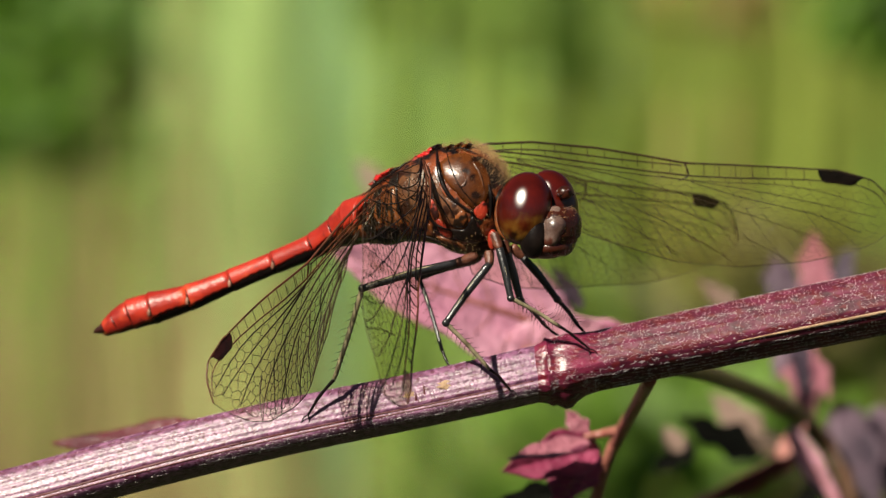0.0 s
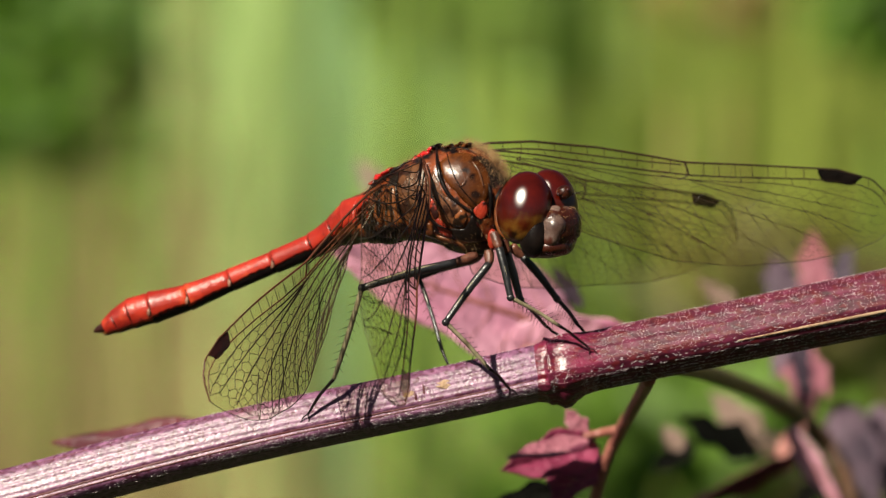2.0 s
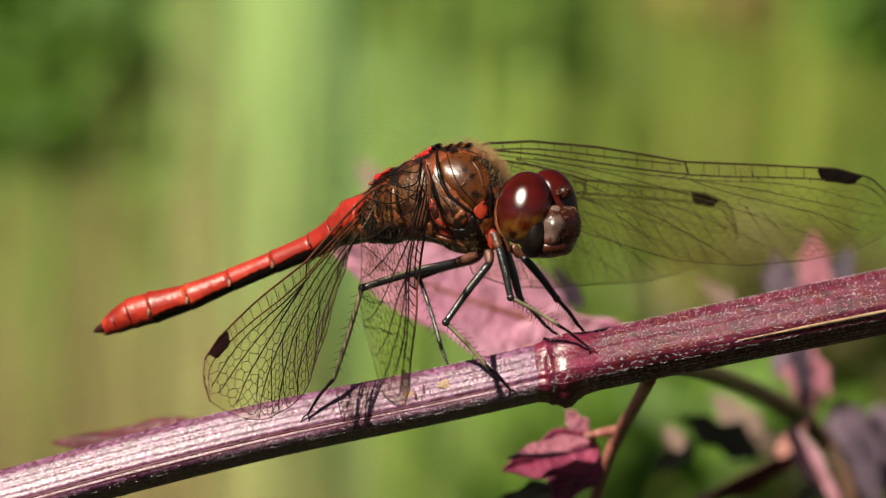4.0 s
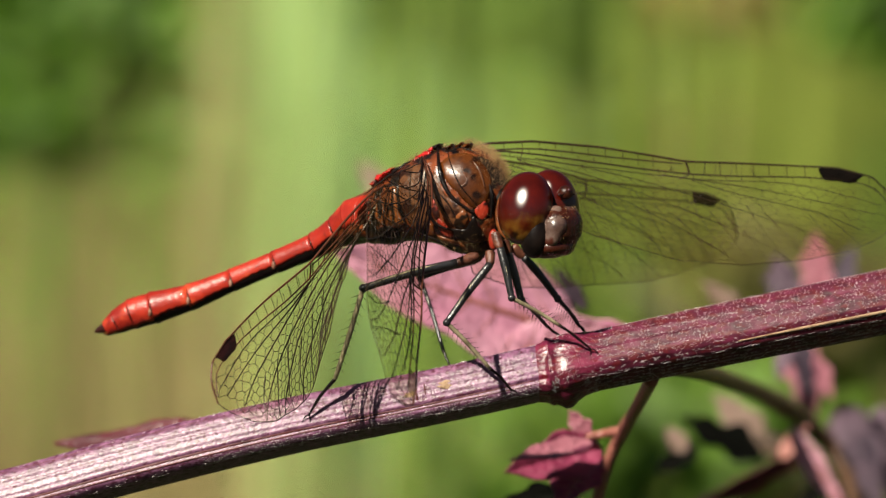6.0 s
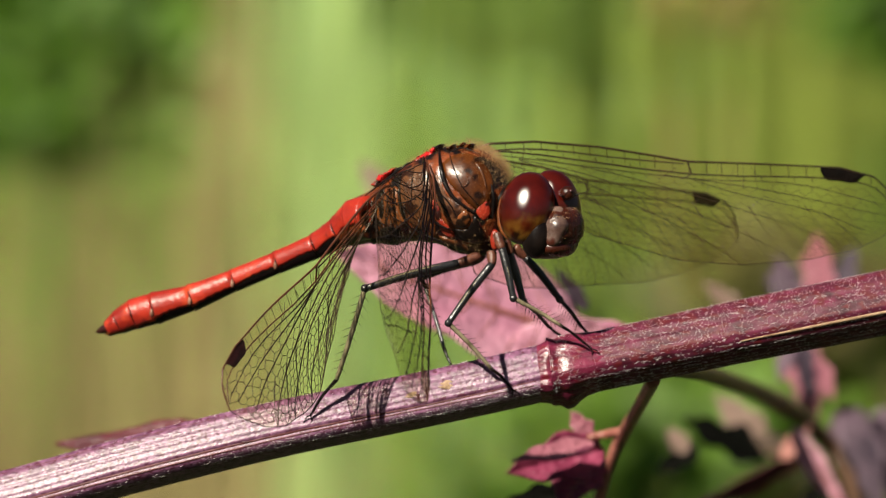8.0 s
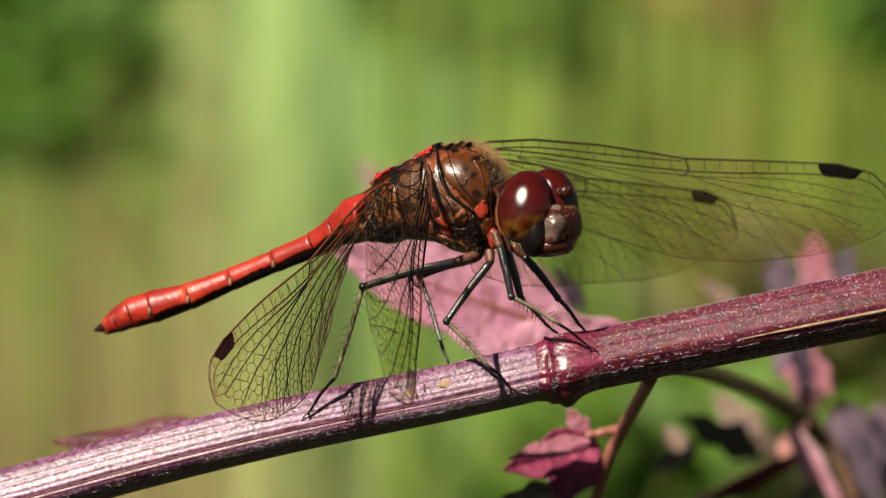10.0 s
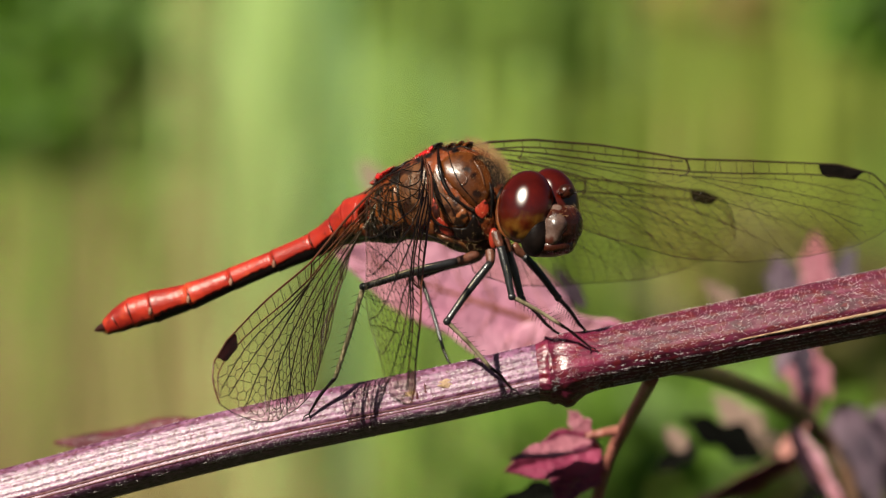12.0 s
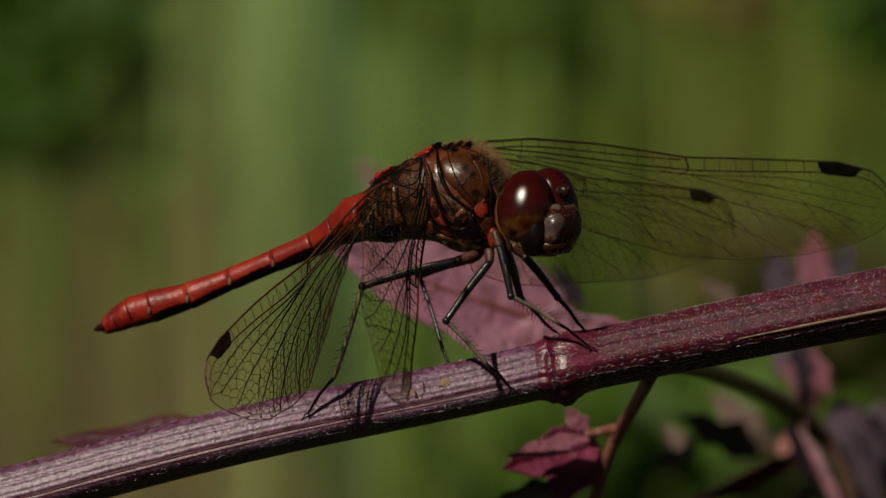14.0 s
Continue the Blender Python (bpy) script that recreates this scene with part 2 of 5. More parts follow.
def tube(bm, pts, radii, seg=8, n=None, shape=None, mat=0, up=(0, 0, 1)):
    """A tube of changing radius through pts; shape(angle, f) scales the radius."""
    n = n or max(2, len(pts) * 4)
    path = curve_points(pts, n) if len(pts) > 2 or n > 2 else [V(p) for p in pts]
    rad = along(radii, n)
    rings = []
    for i, p in enumerate(path):
        d = (path[min(i + 1, n - 1)] - path[max(i - 1, 0)]).normalized()
        side = d.cross(V(up))
        side = side.normalized() if side.length > 1e-4 else V(1, 0, 0)
        top = side.cross(d).normalized()
        ring = []
        for k in range(seg):
            a = 2 * math.pi * k / seg
            r = rad[i] * (shape(a, i / (n - 1)) if shape else 1)
            ring.append(p + side * (math.cos(a) * r) + top * (math.sin(a) * r))
        rings.append(ring)
    return rings_to_mesh(bm, rings, mat=mat)


def stick(bm, a, b, r0, r1=None, seg=4):
    """A thin straight prism or needle."""
    a, b = V(a), V(b)
    r1 = r0 if r1 is None else r1
    d = (b - a)
    if d.length < 1e-6:
        return
    d.normalize()
    s = d.orthogonal().normalized()
    t = d.cross(s)
    lo, hi = [], []
    for k in range(seg):
        w = 2 * math.pi * k / seg
        o = s * math.cos(w) + t * math.sin(w)
        lo.append(bm.verts.new(a + o * r0))
        hi.append(bm.verts.new(b + o * r1))
    for k in range(seg):
        bm.faces.new((lo[k], lo[(k + 1) % seg], hi[(k + 1) % seg], hi[k]))


def ellipsoid(bm, c, ax, nu=24, nv=16, power=2.0, mould=None):
    """An ellipsoid with three axis vectors; mould(direction) scales it."""
    c = V(c)
    ax = [V(a) for a in ax]

    def sp(v):
        return math.copysign(abs(v) ** (2 / power), v)
    rings = []
    for j in range(nv + 1):
        th = math.pi * (j + 0.02 * (j == 0) - 0.02 * (j == nv)) / nv
        ring = []
        for i in range(nu):
            ph = 2 * math.pi * i / nu
            d = V(sp(math.sin(th) * math.cos(ph)), sp(math.sin(th) * math.sin(ph)), sp(math.cos(th)))
            k = mould(d) if mould else 1
            ring.append(c + (ax[0] * d.x + ax[1] * d.y + ax[2] * d.z) * k)
        rings.append(ring)
    return rings_to_mesh(bm, rings)


# ---- the stem ----
STEM_PTS = [(-41.97, 2, -20.3), (-31.44, 1, -17.85), (-21.38, 0.4, -15.1), (-11.36, 0, -12.68), (0, 0, -10.36), (8.04, 0, -8.56), (18.66, 0.5, -6.33), (31.44, 1, -3.77), (42.86, 2, -1.57)]
STEM_RAD = [1.95, 1.93, 1.92, 1.90, 1.87, 1.92, 2.04, 2.11, 2.18]


def stem_frame(f):
    path = curve_points(STEM_PTS, 401)
    i = min(max(int(f * 400), 1), 399)
    d = (path[i + 1] - path[i - 1]).normalized()
    side = d.cross(V(0, 0, 1)).normalized()
    return path[i], d, side, side.cross(d).normalized(), along(STEM_RAD, 401)[i]


def ridged(a, f):
    """A square stem: broad front face, dark under face, a channel above the lower front rib."""
    b = a - 0.36
    r = 0.93 / (abs(math.cos(b)) ** 4.5 + abs(math.sin(b)) ** 4.5) ** (1 / 4.5)
    r += 0.010 * math.cos(23 * a + 2.0) + 0.006 * math.cos(41 * a)
    for g, w, d in ((-0.20, 0.07, 0.10), (1.02, 0.05, 0.05), (0.62, 0.04, 0.02), (math.pi + 0.1, 0.1, 0.08), (2.4, 0.1, 0.06)):
        x = (a - g + math.pi) % (2 * math.pi) - math.pi
        r -= d * math.exp(-(x / w) ** 2)
    return r


def plump(a, f):
    b = a - 0.56
    r = 0.955 / (abs(math.cos(b)) ** 3.4 + abs(math.sin(b)) ** 3.4) ** (1 / 3.4)
    return r + 0.012 * math.cos(13 * a + 1) + 0.008 * math.sin(29 * a + 5 * f)


def build_stem():
    stem = thing("plant_stem", STEM_PTS[4], "purple ribbed plant stem with a swollen node and white bristles", "plant stem")
    whole = curve_points(STEM_PTS, 401)
    rad = along(STEM_RAD, 401)

    def piece(name, i0, i1, shape, mat, label, lift=0.0):
        bm = bmesh.new()
        tube(bm, whole[i0:i1 + 1], rad[i0:i1 + 1], 96, i1 - i0 + 1, shape)
        return part(name, bm, mat, stem, label)
    node = 250
    piece("lower_internode", 0, node, ridged, STEM_SKIN, "silvery pink ribbed stem section")
    piece("upper_internode", node, 400, plump, STEM_DARK, "dark purple bristly stem section")
    # swollen joint with a bud scar below
    p, d, side, top, r = stem_frame(node / 400)
    bm = bmesh.new()
    prof = [(-1.9, 0.85), (-1.5, 0.99), (-1.0, 1.05), (-0.72, 1.10), (-0.55, 1.14), (-0.35, 1.08), (-0.1, 1.04), (0.3, 1.10), (0.8, 1.12), (1.3, 1.10), (1.9, 1.06), (2.6, 1.02), (3.3, 0.985), (3.8, 0.9)]
    rings = []
    for x, k in prof:
        ring = []
        for i in range(96):
            a = 2 * math.pi * i / 96
            low = max(0, -math.sin(a)) ** 3 * 0.32 * math.exp(-((x - 0.45) / 0.8) ** 2)
            ring.append(p + d * (x + 0.25 * math.sin(a)) + (side * math.cos(a) + top * math.sin(a)) * r * (k * (plump(a, 0.625 + x * 0.006) if x > -0.6 else ridged(a, 0.6)) + low + 0.012 * math.sin(5 * a + x) * math.exp(-(x / 1.6) ** 2)))
        rings.append(ring)
    rings_to_mesh(bm, rings)
    part("node", bm, STEM_NODE, stem, "swollen glossy red node")
    bm = bmesh.new()
    ring = [p + d * (-0.62 + 0.25 * math.sin(a)) + (side * math.cos(a) + top * math.sin(a)) * r * 1.09 * plump(a, 0.63) for a in np.linspace(0, 2 * math.pi, 49)]
    tube(bm, ring, [0.13, 0.13], 8, 97)
    part("node_ring", bm, STEM_NODE, stem, "dark red raised ring")
    stem_length = sum((b - a).length for a, b in zip(whole, whole[1:]))
    # bristles lie along the stem, denser on the upper section
    rng = random.Random(4)
    bm = bmesh.new()
    for i in range(15000):
        f = rng.uniform(0.30, 0.99) if rng.random() < 0.25 else rng.uniform(0.62, 0.99)
        p, d, side, top, r = stem_frame(f)
        a = rng.uniform(-math.pi, math.pi) if f > 0.62 else rng.uniform(-0.75, -0.28)
        n = side * math.cos(a) + top * math.sin(a)
        swell = float(np.interp((f - 0.625) * stem_length, [x for x, k in prof], [k for x, k in prof], 1.0, 1.0))
        q = p + n * (r * max(1.0, swell) * (plump(a, f) if f > 0.62 else ridged(a, f)) - 0.01)
        low = a < -0.1 or f < 0.62
        w = rng.uniform(0.13, 0.24) if low and rng.random() < 0.5 else rng.uniform(0.09, 0.19)
        w *= 1.0 if f > 0.62 else 0.55
        lift = rng.uniform(0.04, 0.18) if low else rng.uniform(0.1, 0.6)
        stick(bm, q, q + (d * rng.choice((1, 1, 1, -1)) + n * lift + n.cross(d) * rng.gauss(0, 0.04)).normalized() * w, 0.015 if low else 0.0145, 0.006, 3)
    for i in range(420):
        f = rng.uniform(0.02, 0.62)
        p, d, side, top, r = stem_frame(f)
        a = rng.choice((rng.gauss(1.2, 0.1), rng.gauss(-0.55, 0.12)))
        n = side * math.cos(a) + top * math.sin(a)
        q = p + n * r * ridged(a, f)
        stick(bm, q, q + (d + n * rng.uniform(0.2, 0.8)).normalized() * rng.uniform(0.10, 0.24), 0.018, 0.005, 3)
    part("bristles", bm, HAIR_WHITE, stem, "short white bristles", kind="stuff")
    # dark channel lines and the tan scar
    def line(name, f0, f1, a, w, mat, label, lift):
        bm = bmesh.new()
        pts = []
        for f in np.linspace(f0, f1, 60):
            p, d, side, top, r = stem_frame(f)
            b = a(f)
            shape = ridged(b, f) if f < 0.62 else plump(b, f)
            pts.append(p + (side * math.cos(b) + top * math.sin(b)) * (r * shape + lift))
        tube(bm, pts, [w * 0.4, w, w * 1.1, w, w * 0.9, w * 0.5], 8, 120)
        part(name, bm, mat, stem, label)
    line("groove", 0.02, 0.60, lambda f: -0.20 + 0.012 * math.sin(20 * f), 0.13, STEM_GROOVE, "dark red channel", -0.02)
    line("groove", 0.02, 0.60, lambda f: -0.30 + 0.012 * math.sin(17 * f), 0.06, STEM_GROOVE, "", 0.0)
    line("groove", 0.10, 0.60, lambda f: 1.02 + 0.02 * math.sin(9 * f), 0.04, STEM_GROOVE, "", -0.01)
    line("scar_stripe", 0.772, 0.99, lambda f: -0.27 + 0.12 * (f - 0.75), 0.12, STEM_SCAR, "tan scar along the stem", -0.02)
    # lesions and dark bars on the front face
    for f, a, w, h, mat, lab in ((0.474, 0.30, 0.42, 0.26, STEM_SCAR, "tan lesion on the stem"), (0.503, 0.42, 0.5, 0.34, STEM_SCAR, "tan lesion on the stem"), (0.478, 0.05, 0.10, 0.5, STEM_GROOVE, "dark bar across the stem"), (0.485, 0.25, 0.07, 0.7, STEM_GROOVE, "dark bar across the stem")):
        p, d, side, top, r = stem_frame(f)
        n = side * math.cos(a) + top * math.sin(a)
        bm = bmesh.new()
        ellipsoid(bm, p + n * (r * ridged(a, f) - 0.03), [d * w, n.cross(d) * h, n * 0.07], 18, 8, 2.0, lambda q: 1 + 0.25 * math.sin(5 * q.x + 7 * q.y))
        part("lesion", bm, mat, stem, lab)
    return stem


stem = build_stem()

# ---- the dragonfly ----
DRAGONFLY_BASE = (4.64, 0, -7.96)
dragonfly = thing("dragonfly", DRAGONFLY_BASE, "red and brown dragonfly with clear drooping wings, perched on the stem", "dragonfly")

E1, E2, E3 = V(0.955, -0.296, 0), V(0.296, 0.955, 0), V(0, 0, 1)
THORAX = V((0.04, 0.4, 3.52))
# hunched chest, stations along the body: along, back height, belly height, half width
CHEST = np.array([(-7.6, -0.55, -3.36, 1.15), (-6.9, 0.10, -3.3, 1.45), (-5.65, 0.6, -3.1, 1.8), (-4.4, 1.5, -3.2, 2.2), (-3.35, 2.25, -2.98, 2.5), (-1.9, 3.05, -2.98, 2.75), (-0.63, 3.62, -3.15, 2.9),
                  (0.63, 3.85, -3.55, 2.95), (1.9, 3.85, -3.85, 2.9), (2.93, 3.45, -3.8, 2.7), (3.77, 2.75, -3.3, 2.25), (4.4, 1.85, -2.3, 1.6), (4.7, 0.8, -1.2, 0.8)])


def chest(s):
    """Middle height, half height and half width of the chest at s (mm along the body)."""
    hi, lo, w = (float(np.interp(s, CHEST[:, 0], CHEST[:, k])) for k in (1, 2, 3))
    return (hi + lo) / 2, (hi - lo) / 2, w


def skin(x, z, lift=0.0):
    """The near side of the thorax at x, z (mm from its middle), lifted outward."""
    def side(x, z):
        w = 1.5
        for _ in range(8):
            s = (x + E2.x * w) / E1.x
            mid, half, wide = chest(min(max(s, -7.5), 4.6))
            w = wide * max(0.02, 1 - min(1.0, abs((z - mid) / half)) ** 2.3) ** (1 / 2.1)
        return E1 * s - E2 * w + E3 * z
    p = side(x, z)
    n = (side(x + 0.15, z) - side(x - 0.15, z)).cross(side(x, z + 0.15) - side(x, z - 0.15)).normalized()
    return THORAX + p + (n if n.y < 0 else -n) * lift


def mirrored(p):
    """The same place on the other side of the body."""
    q = p - THORAX
    return THORAX + q - 2 * E2 * q.dot(E2)


def plate(corners, mat, label, lift=0.22, both=True):
    """A domed sclerite on the flank, corners in mm from the thorax middle."""
    pts = [V(x, 0, z) for x, z in corners]
    ring = curve_points([*pts, pts[0]], len(pts) * 4 + 1)[:-1]
    mid = sum(ring, V(0, 0, 0)) / len(ring)
    for side in ((0, 1) if both else (0,)):
        bm = bmesh.new()
        rows = []
        for k, h in ((1.0, -0.05), (0.97, 0.45), (0.86, 0.85), (0.6, 1.0), (0.3, 1.08), (0.05, 1.1)):
            row = [skin(mid.x + (q.x - mid.x) * k, mid.z + (q.z - mid.z) * k, lift * h) for q in ring]
            rows.append([mirrored(q) for q in row] if side else row)
        rings_to_mesh(bm, rows)
        part("thorax_plate", bm, mat, dragonfly, label)


def build_thorax():
    bm = bmesh.new()
    rings = []
    for s in np.linspace(-7.6, 4.7, 84):
        mid, half, wide = chest(s)
        swell = 1 + 0.012 * math.sin(s * 4.1) + 0.01 * math.sin(s * 7.3 + 1)
        ring = []
        for a in np.linspace(0, 2 * math.pi, 57)[:-1]:
            ca, sa = math.cos(a), math.sin(a)
            ring.append(THORAX + E1 * s + E2 * (math.copysign(abs(ca) ** 0.95, ca) * wide * swell) + E3 * (mid + math.copysign(abs(sa) ** 0.9, sa) * half))
        rings.append(ring)
    rings_to_mesh(bm, rings)
    part("thorax", bm, THORAX_RED, dragonfly, "mottled red brown thorax between glossy plates")
    plate([(-0.28, 2.56), (0.60, 3.16), (1.80, 3.20), (2.76, 2.48), (3.32, 1.28), (3.08, 0.00), (2.44, -0.80), (1.64, -0.40), (0.64, 0.64), (-0.04, 1.52)], CHITIN_BROWN, "glossy brown shoulder plate", 0.10)
    plate([(-1.00, 1.52), (-0.68, 1.88), (-0.12, 0.48), (1.08, -0.40), (1.64, -1.28), (1.32, -1.92), (0.48, -1.84), (-0.52, -0.48)], CHITIN_SIDE, "brown side plate with a pale orange end", 0.17)
    plate([(0.84, -1.12), (1.36, -0.72), (1.72, -1.36), (1.36, -2.00), (0.68, -1.88)], CHITIN_ORANGE, "orange end of the side plate", 0.24)
    plate([(0.48, -2.08), (1.48, -2.08), (2.04, -1.20), (2.40, -1.80), (2.92, -2.80), (2.12, -3.12), (0.92, -2.80)], CHITIN_BLACK, "black chest side", 0.13)
    plate([(2.28, -0.40), (2.84, -0.08), (3.12, -0.96), (2.64, -1.52), (2.12, -0.96)], CHITIN_RED, "orange red side spot", 0.09)
    plate([(1.96, -1.76), (2.44, -1.68), (2.48, -2.56), (1.96, -2.72)], CHITIN_RED, "red side spot", 0.09)
    plate([(-1.12, -0.16), (-0.76, -0.04), (-0.32, -1.12), (-0.68, -1.44)], CHITIN_RED, "small orange red spot", 0.09)
    plate([(-0.60, -1.52), (-0.28, -1.44), (0.60, -2.48), (0.36, -2.80), (-0.28, -2.32)], CHITIN_RED, "red belly stripe", 0.09)
    plate([(-1.32, -1.84), (-0.92, -1.76), (-0.68, -2.56), (-1.12, -2.80)], CHITIN_ORANGE, "orange belly spot", 0.09)
    plate([(-0.52, -2.56), (0.60, -2.88), (1.48, -3.28), (2.12, -3.84), (1.08, -3.84), (0.04, -3.36)], CHITIN_ORANGE, "orange brown belly plate", 0.12)
    plate([(-3.16, 1.84), (-2.00, 2.48), (-1.16, 2.00), (-0.84, 0.20), (-1.16, -1.76), (-2.00, -2.16), (-2.92, -1.00), (-3.24, 0.60)], CHITIN_SIDE, "dull brown middle side plate", 0.15)
    plate([(-4.84, -0.08), (-4.04, 0.72), (-3.40, 0.80), (-3.24, -0.88), (-2.76, -1.68), (-3.40, -2.08), (-4.36, -1.84), (-4.92, -1.20)], CHITIN_ORANGE, "orange brown hind side plate", 0.16)
    plate([(-4.68, -2.08), (-3.80, -1.84), (-3.16, -2.32), (-3.24, -2.96), (-4.04, -3.20), (-4.68, -2.88)], CHITIN_BLACK, "round black hind spot", 0.2)
    plate([(-6.36, -0.88), (-5.64, -0.24), (-5.24, -0.88), (-5.48, -2.08), (-6.12, -2.40), (-6.44, -1.76)], CHITIN_RED, "orange red plate at the abdomen base", 0.16)
    plate([(-5.40, -2.08), (-4.92, -1.76), (-4.68, -2.56), (-5.00, -3.12), (-5.40, -2.96)], CHITIN_BLACK, "black spot at the abdomen base", 0.14)
    plate([(-4.80, 0.48), (-4.44, 0.56), (-4.28, -0.96), (-4.60, -1.44)], CHITIN_BLACK, "black bar on the hind thorax", 0.2)
    # dark seams, pale ribs and painted glints on the flank
    for row, w, mat in (
            ([(-0.44, 3.52), (-0.32, 2.20), (0.00, 1.00), (0.68, 0.00), (2.12, -1.04)], 0.19, CHITIN_BLACK),
            # lighter ridge that stands for the gloss streak on the shoulder plate
            ([(2.04, 2.48), (2.44, 1.80), (2.76, 0.80)], 0.10, CHITIN_SIDE),
            ([(3.08, 1.00), (3.24, 0.00), (3.16, -1.40)], 0.16, CHITIN_BLACK),
            ([(-1.16, 0.20), (-1.00, -1.00), (-0.52, -1.68), (0.60, -2.16)], 0.13, CHITIN_BLACK),
            ([(-2.60, -1.80), (-1.60, -2.32), (-0.40, -2.80), (1.00, -3.60)], 0.1, CHITIN_BLACK),
            ([(0.20, 3.12), (1.20, 3.44), (2.40, 3.00)], 0.07, CHITIN_BLACK),
            ([(0.20, 3.28), (0.60, 2.00), (1.20, 0.80), (2.28, -0.48)], 0.05, CHITIN_BLACK),
            ([(-0.40, 0.48), (0.40, -0.48), (1.00, -1.68)], 0.07, CHITIN_BLACK),
            ([(-0.68, 0.20), (0.04, -0.80), (0.60, -1.76)], 0.06, CHITIN_BLACK),
            ([(-3.08, 1.80), (-3.24, 0.60), (-3.16, -0.32), (-2.76, -1.52), (-2.00, -2.20)], 0.1, CHITIN_BLACK),
            ([(-2.12, 2.40), (-2.36, 0.80), (-2.28, -1.20)], 0.05, CHITIN_BLACK),
            ([(-3.20, 1.88), (-2.68, 2.32), (-2.04, 2.56)], 0.09, CHITIN_BLACK),
            ([(1.08, 2.32), (1.56, 1.28), (1.20, 0.88), (0.84, 1.12)], 0.035, CHITIN_ORANGE),
            # short pale stroke: a bright glint painted as a solid mark
            ([(-0.80, 1.28), (-0.60, 0.96)], 0.07, LEG_PALE),
            ([(-2.28, 0.16), (-1.72, 0.32)], 0.03, CHITIN_ORANGE),
            ([(-2.20, -0.72), (-1.64, -0.48)], 0.03, CHITIN_ORANGE),
            ([(-4.12, 0.20), (-3.96, -0.80), (-4.20, -1.68)], 0.05, CHITIN_BLACK),
            ([(-3.72, 0.00), (-3.48, -1.12), (-3.80, -1.80)], 0.04, CHITIN_BLACK),
            ([(-5.20, 0.00), (-5.12, -1.00), (-5.32, -2.00)], 0.08, CHITIN_BLACK),
            ([(-5.80, 0.00), (-3.40, 1.80), (-2.92, 2.08)], 0.11, CHITIN_BLACK)):
        bm = bmesh.new()
        tube(bm, [skin(x, z, 0.20) for x, z in row], [w * 0.3, w * 0.9, w * 0.8, w * 0.3], 8, 30)
        part("suture", bm, mat, dragonfly, "dark seam between thorax plates" if mat is CHITIN_BLACK else "pale mark on the thorax, ribs and painted glints")
    # red knobs between the wing bases
    rng = random.Random(12)
    for x, z, sx, sz, mat in ((-0.84, 3.20, 0.42, 0.26, HINGE_RED), (-1.26, 3.04, 0.34, 0.28, HINGE_RED), (-1.63, 2.80, 0.3, 0.3, CHITIN_RED), (-0.59, 3.52, 0.26, 0.2, HINGE_RED), (-1.97, 2.56, 0.26, 0.26, CHITIN_RED), (-3.98, 1.88, 0.38, 0.18, HINGE_RED), (-4.48, 1.56, 0.34, 0.26, HINGE_RED), (-3.65, 2.08, 0.26, 0.16, CHITIN_RED), (-4.90, 1.12, 0.3, 0.2, CHITIN_RED), (-0.29, 3.68, 0.3, 0.2, CHITIN_BLACK), (-3.23, 2.08, 0.34, 0.2, CHITIN_BLACK), (1.38, 3.78, 0.3, 0.14, CHITIN_BROWN), (1.97, 3.78, 0.32, 0.16, CHITIN_BROWN), (0.63, 3.66, 0.3, 0.13, CHITIN_BROWN)):
        bm = bmesh.new()
        t = (E1 + E3 * rng.uniform(0.4, 0.9)).normalized()
        ph = rng.uniform(0, 6)
        ellipsoid(bm, THORAX + E1 * x + E3 * (z - 0.02) - E2 * 0.65, [t * sx * 1.15, E2 * 0.8, t.cross(E2) * sz], 20, 14, 2.3, lambda q: 1 + 0.2 * math.sin(5 * q.x + ph) * math.cos(4 * q.z + ph))
        part("wing_hinge", bm, mat, dragonfly, "bright red hinge" if mat in (CHITIN_RED, HINGE_RED) else "dark hinge")
    for p, ax, mat, lab in (((2.32, -0.4, 0.52), (1.7, 1.7, 1.0), CHITIN_UNDER, "dark brown chest"), ((3.75, -1.0, 1.9), (0.75, 1.2, 1.75), CHITIN_BLACK, "dark collar"),
                            ((3.5, -2.3, 0.64), (0.36, 0.4, 0.75), CHITIN_RED, "red leg base")):
        bm = bmesh.new()
        ellipsoid(bm, p, [E1 * ax[0], E2 * ax[1], E3 * ax[2]], 20, 14)
        part("chest_plate", bm, mat, dragonfly, lab)
    # soft hair over back and chest
    rng = random.Random(8)
    bm = bmesh.new()
    for i in range(3000):
        s = rng.choice((rng.uniform(-6, 4.5), rng.uniform(1.5, 4.6), rng.uniform(2.5, 4.6)))
        a = rng.gauss(1.5, 0.5 if s < 1.5 else 0.75)
        mid, half, wide = chest(s)
        p = THORAX + E1 * s + E2 * (math.cos(a) * wide) + E3 * (mid + math.sin(a) * half)
        n = (E2 * math.cos(a) + E3 * math.sin(a) + E1 * (0.25 * max(0, s - 1.5))).normalized()
        w = rng.uniform(0.35, 0.75) * (1.0 if s > 1.5 else 0.7) * (1.0 if a < 1.9 else 0.5)
        stick(bm, p, p + (n + V(rng.gauss(0.1, 0.3), rng.gauss(0, 0.3), rng.gauss(0.1, 0.3))).normalized() * w, 0.007, 0.003, 3)
    for i in range(500):
        s, a = rng.uniform(0, 3.8), rng.gauss(-1.9, 0.5)
        mid, half, wide = chest(s)
        p = THORAX + E1 * s + E2 * (math.cos(a) * wide) + E3 * (mid + math.sin(a) * half)
        stick(bm, p, p + V(rng.gauss(0, 0.4), rng.gauss(-0.3, 0.4), -0.7).normalized() * rng.uniform(0.2, 0.5), 0.008, 0.003, 3)
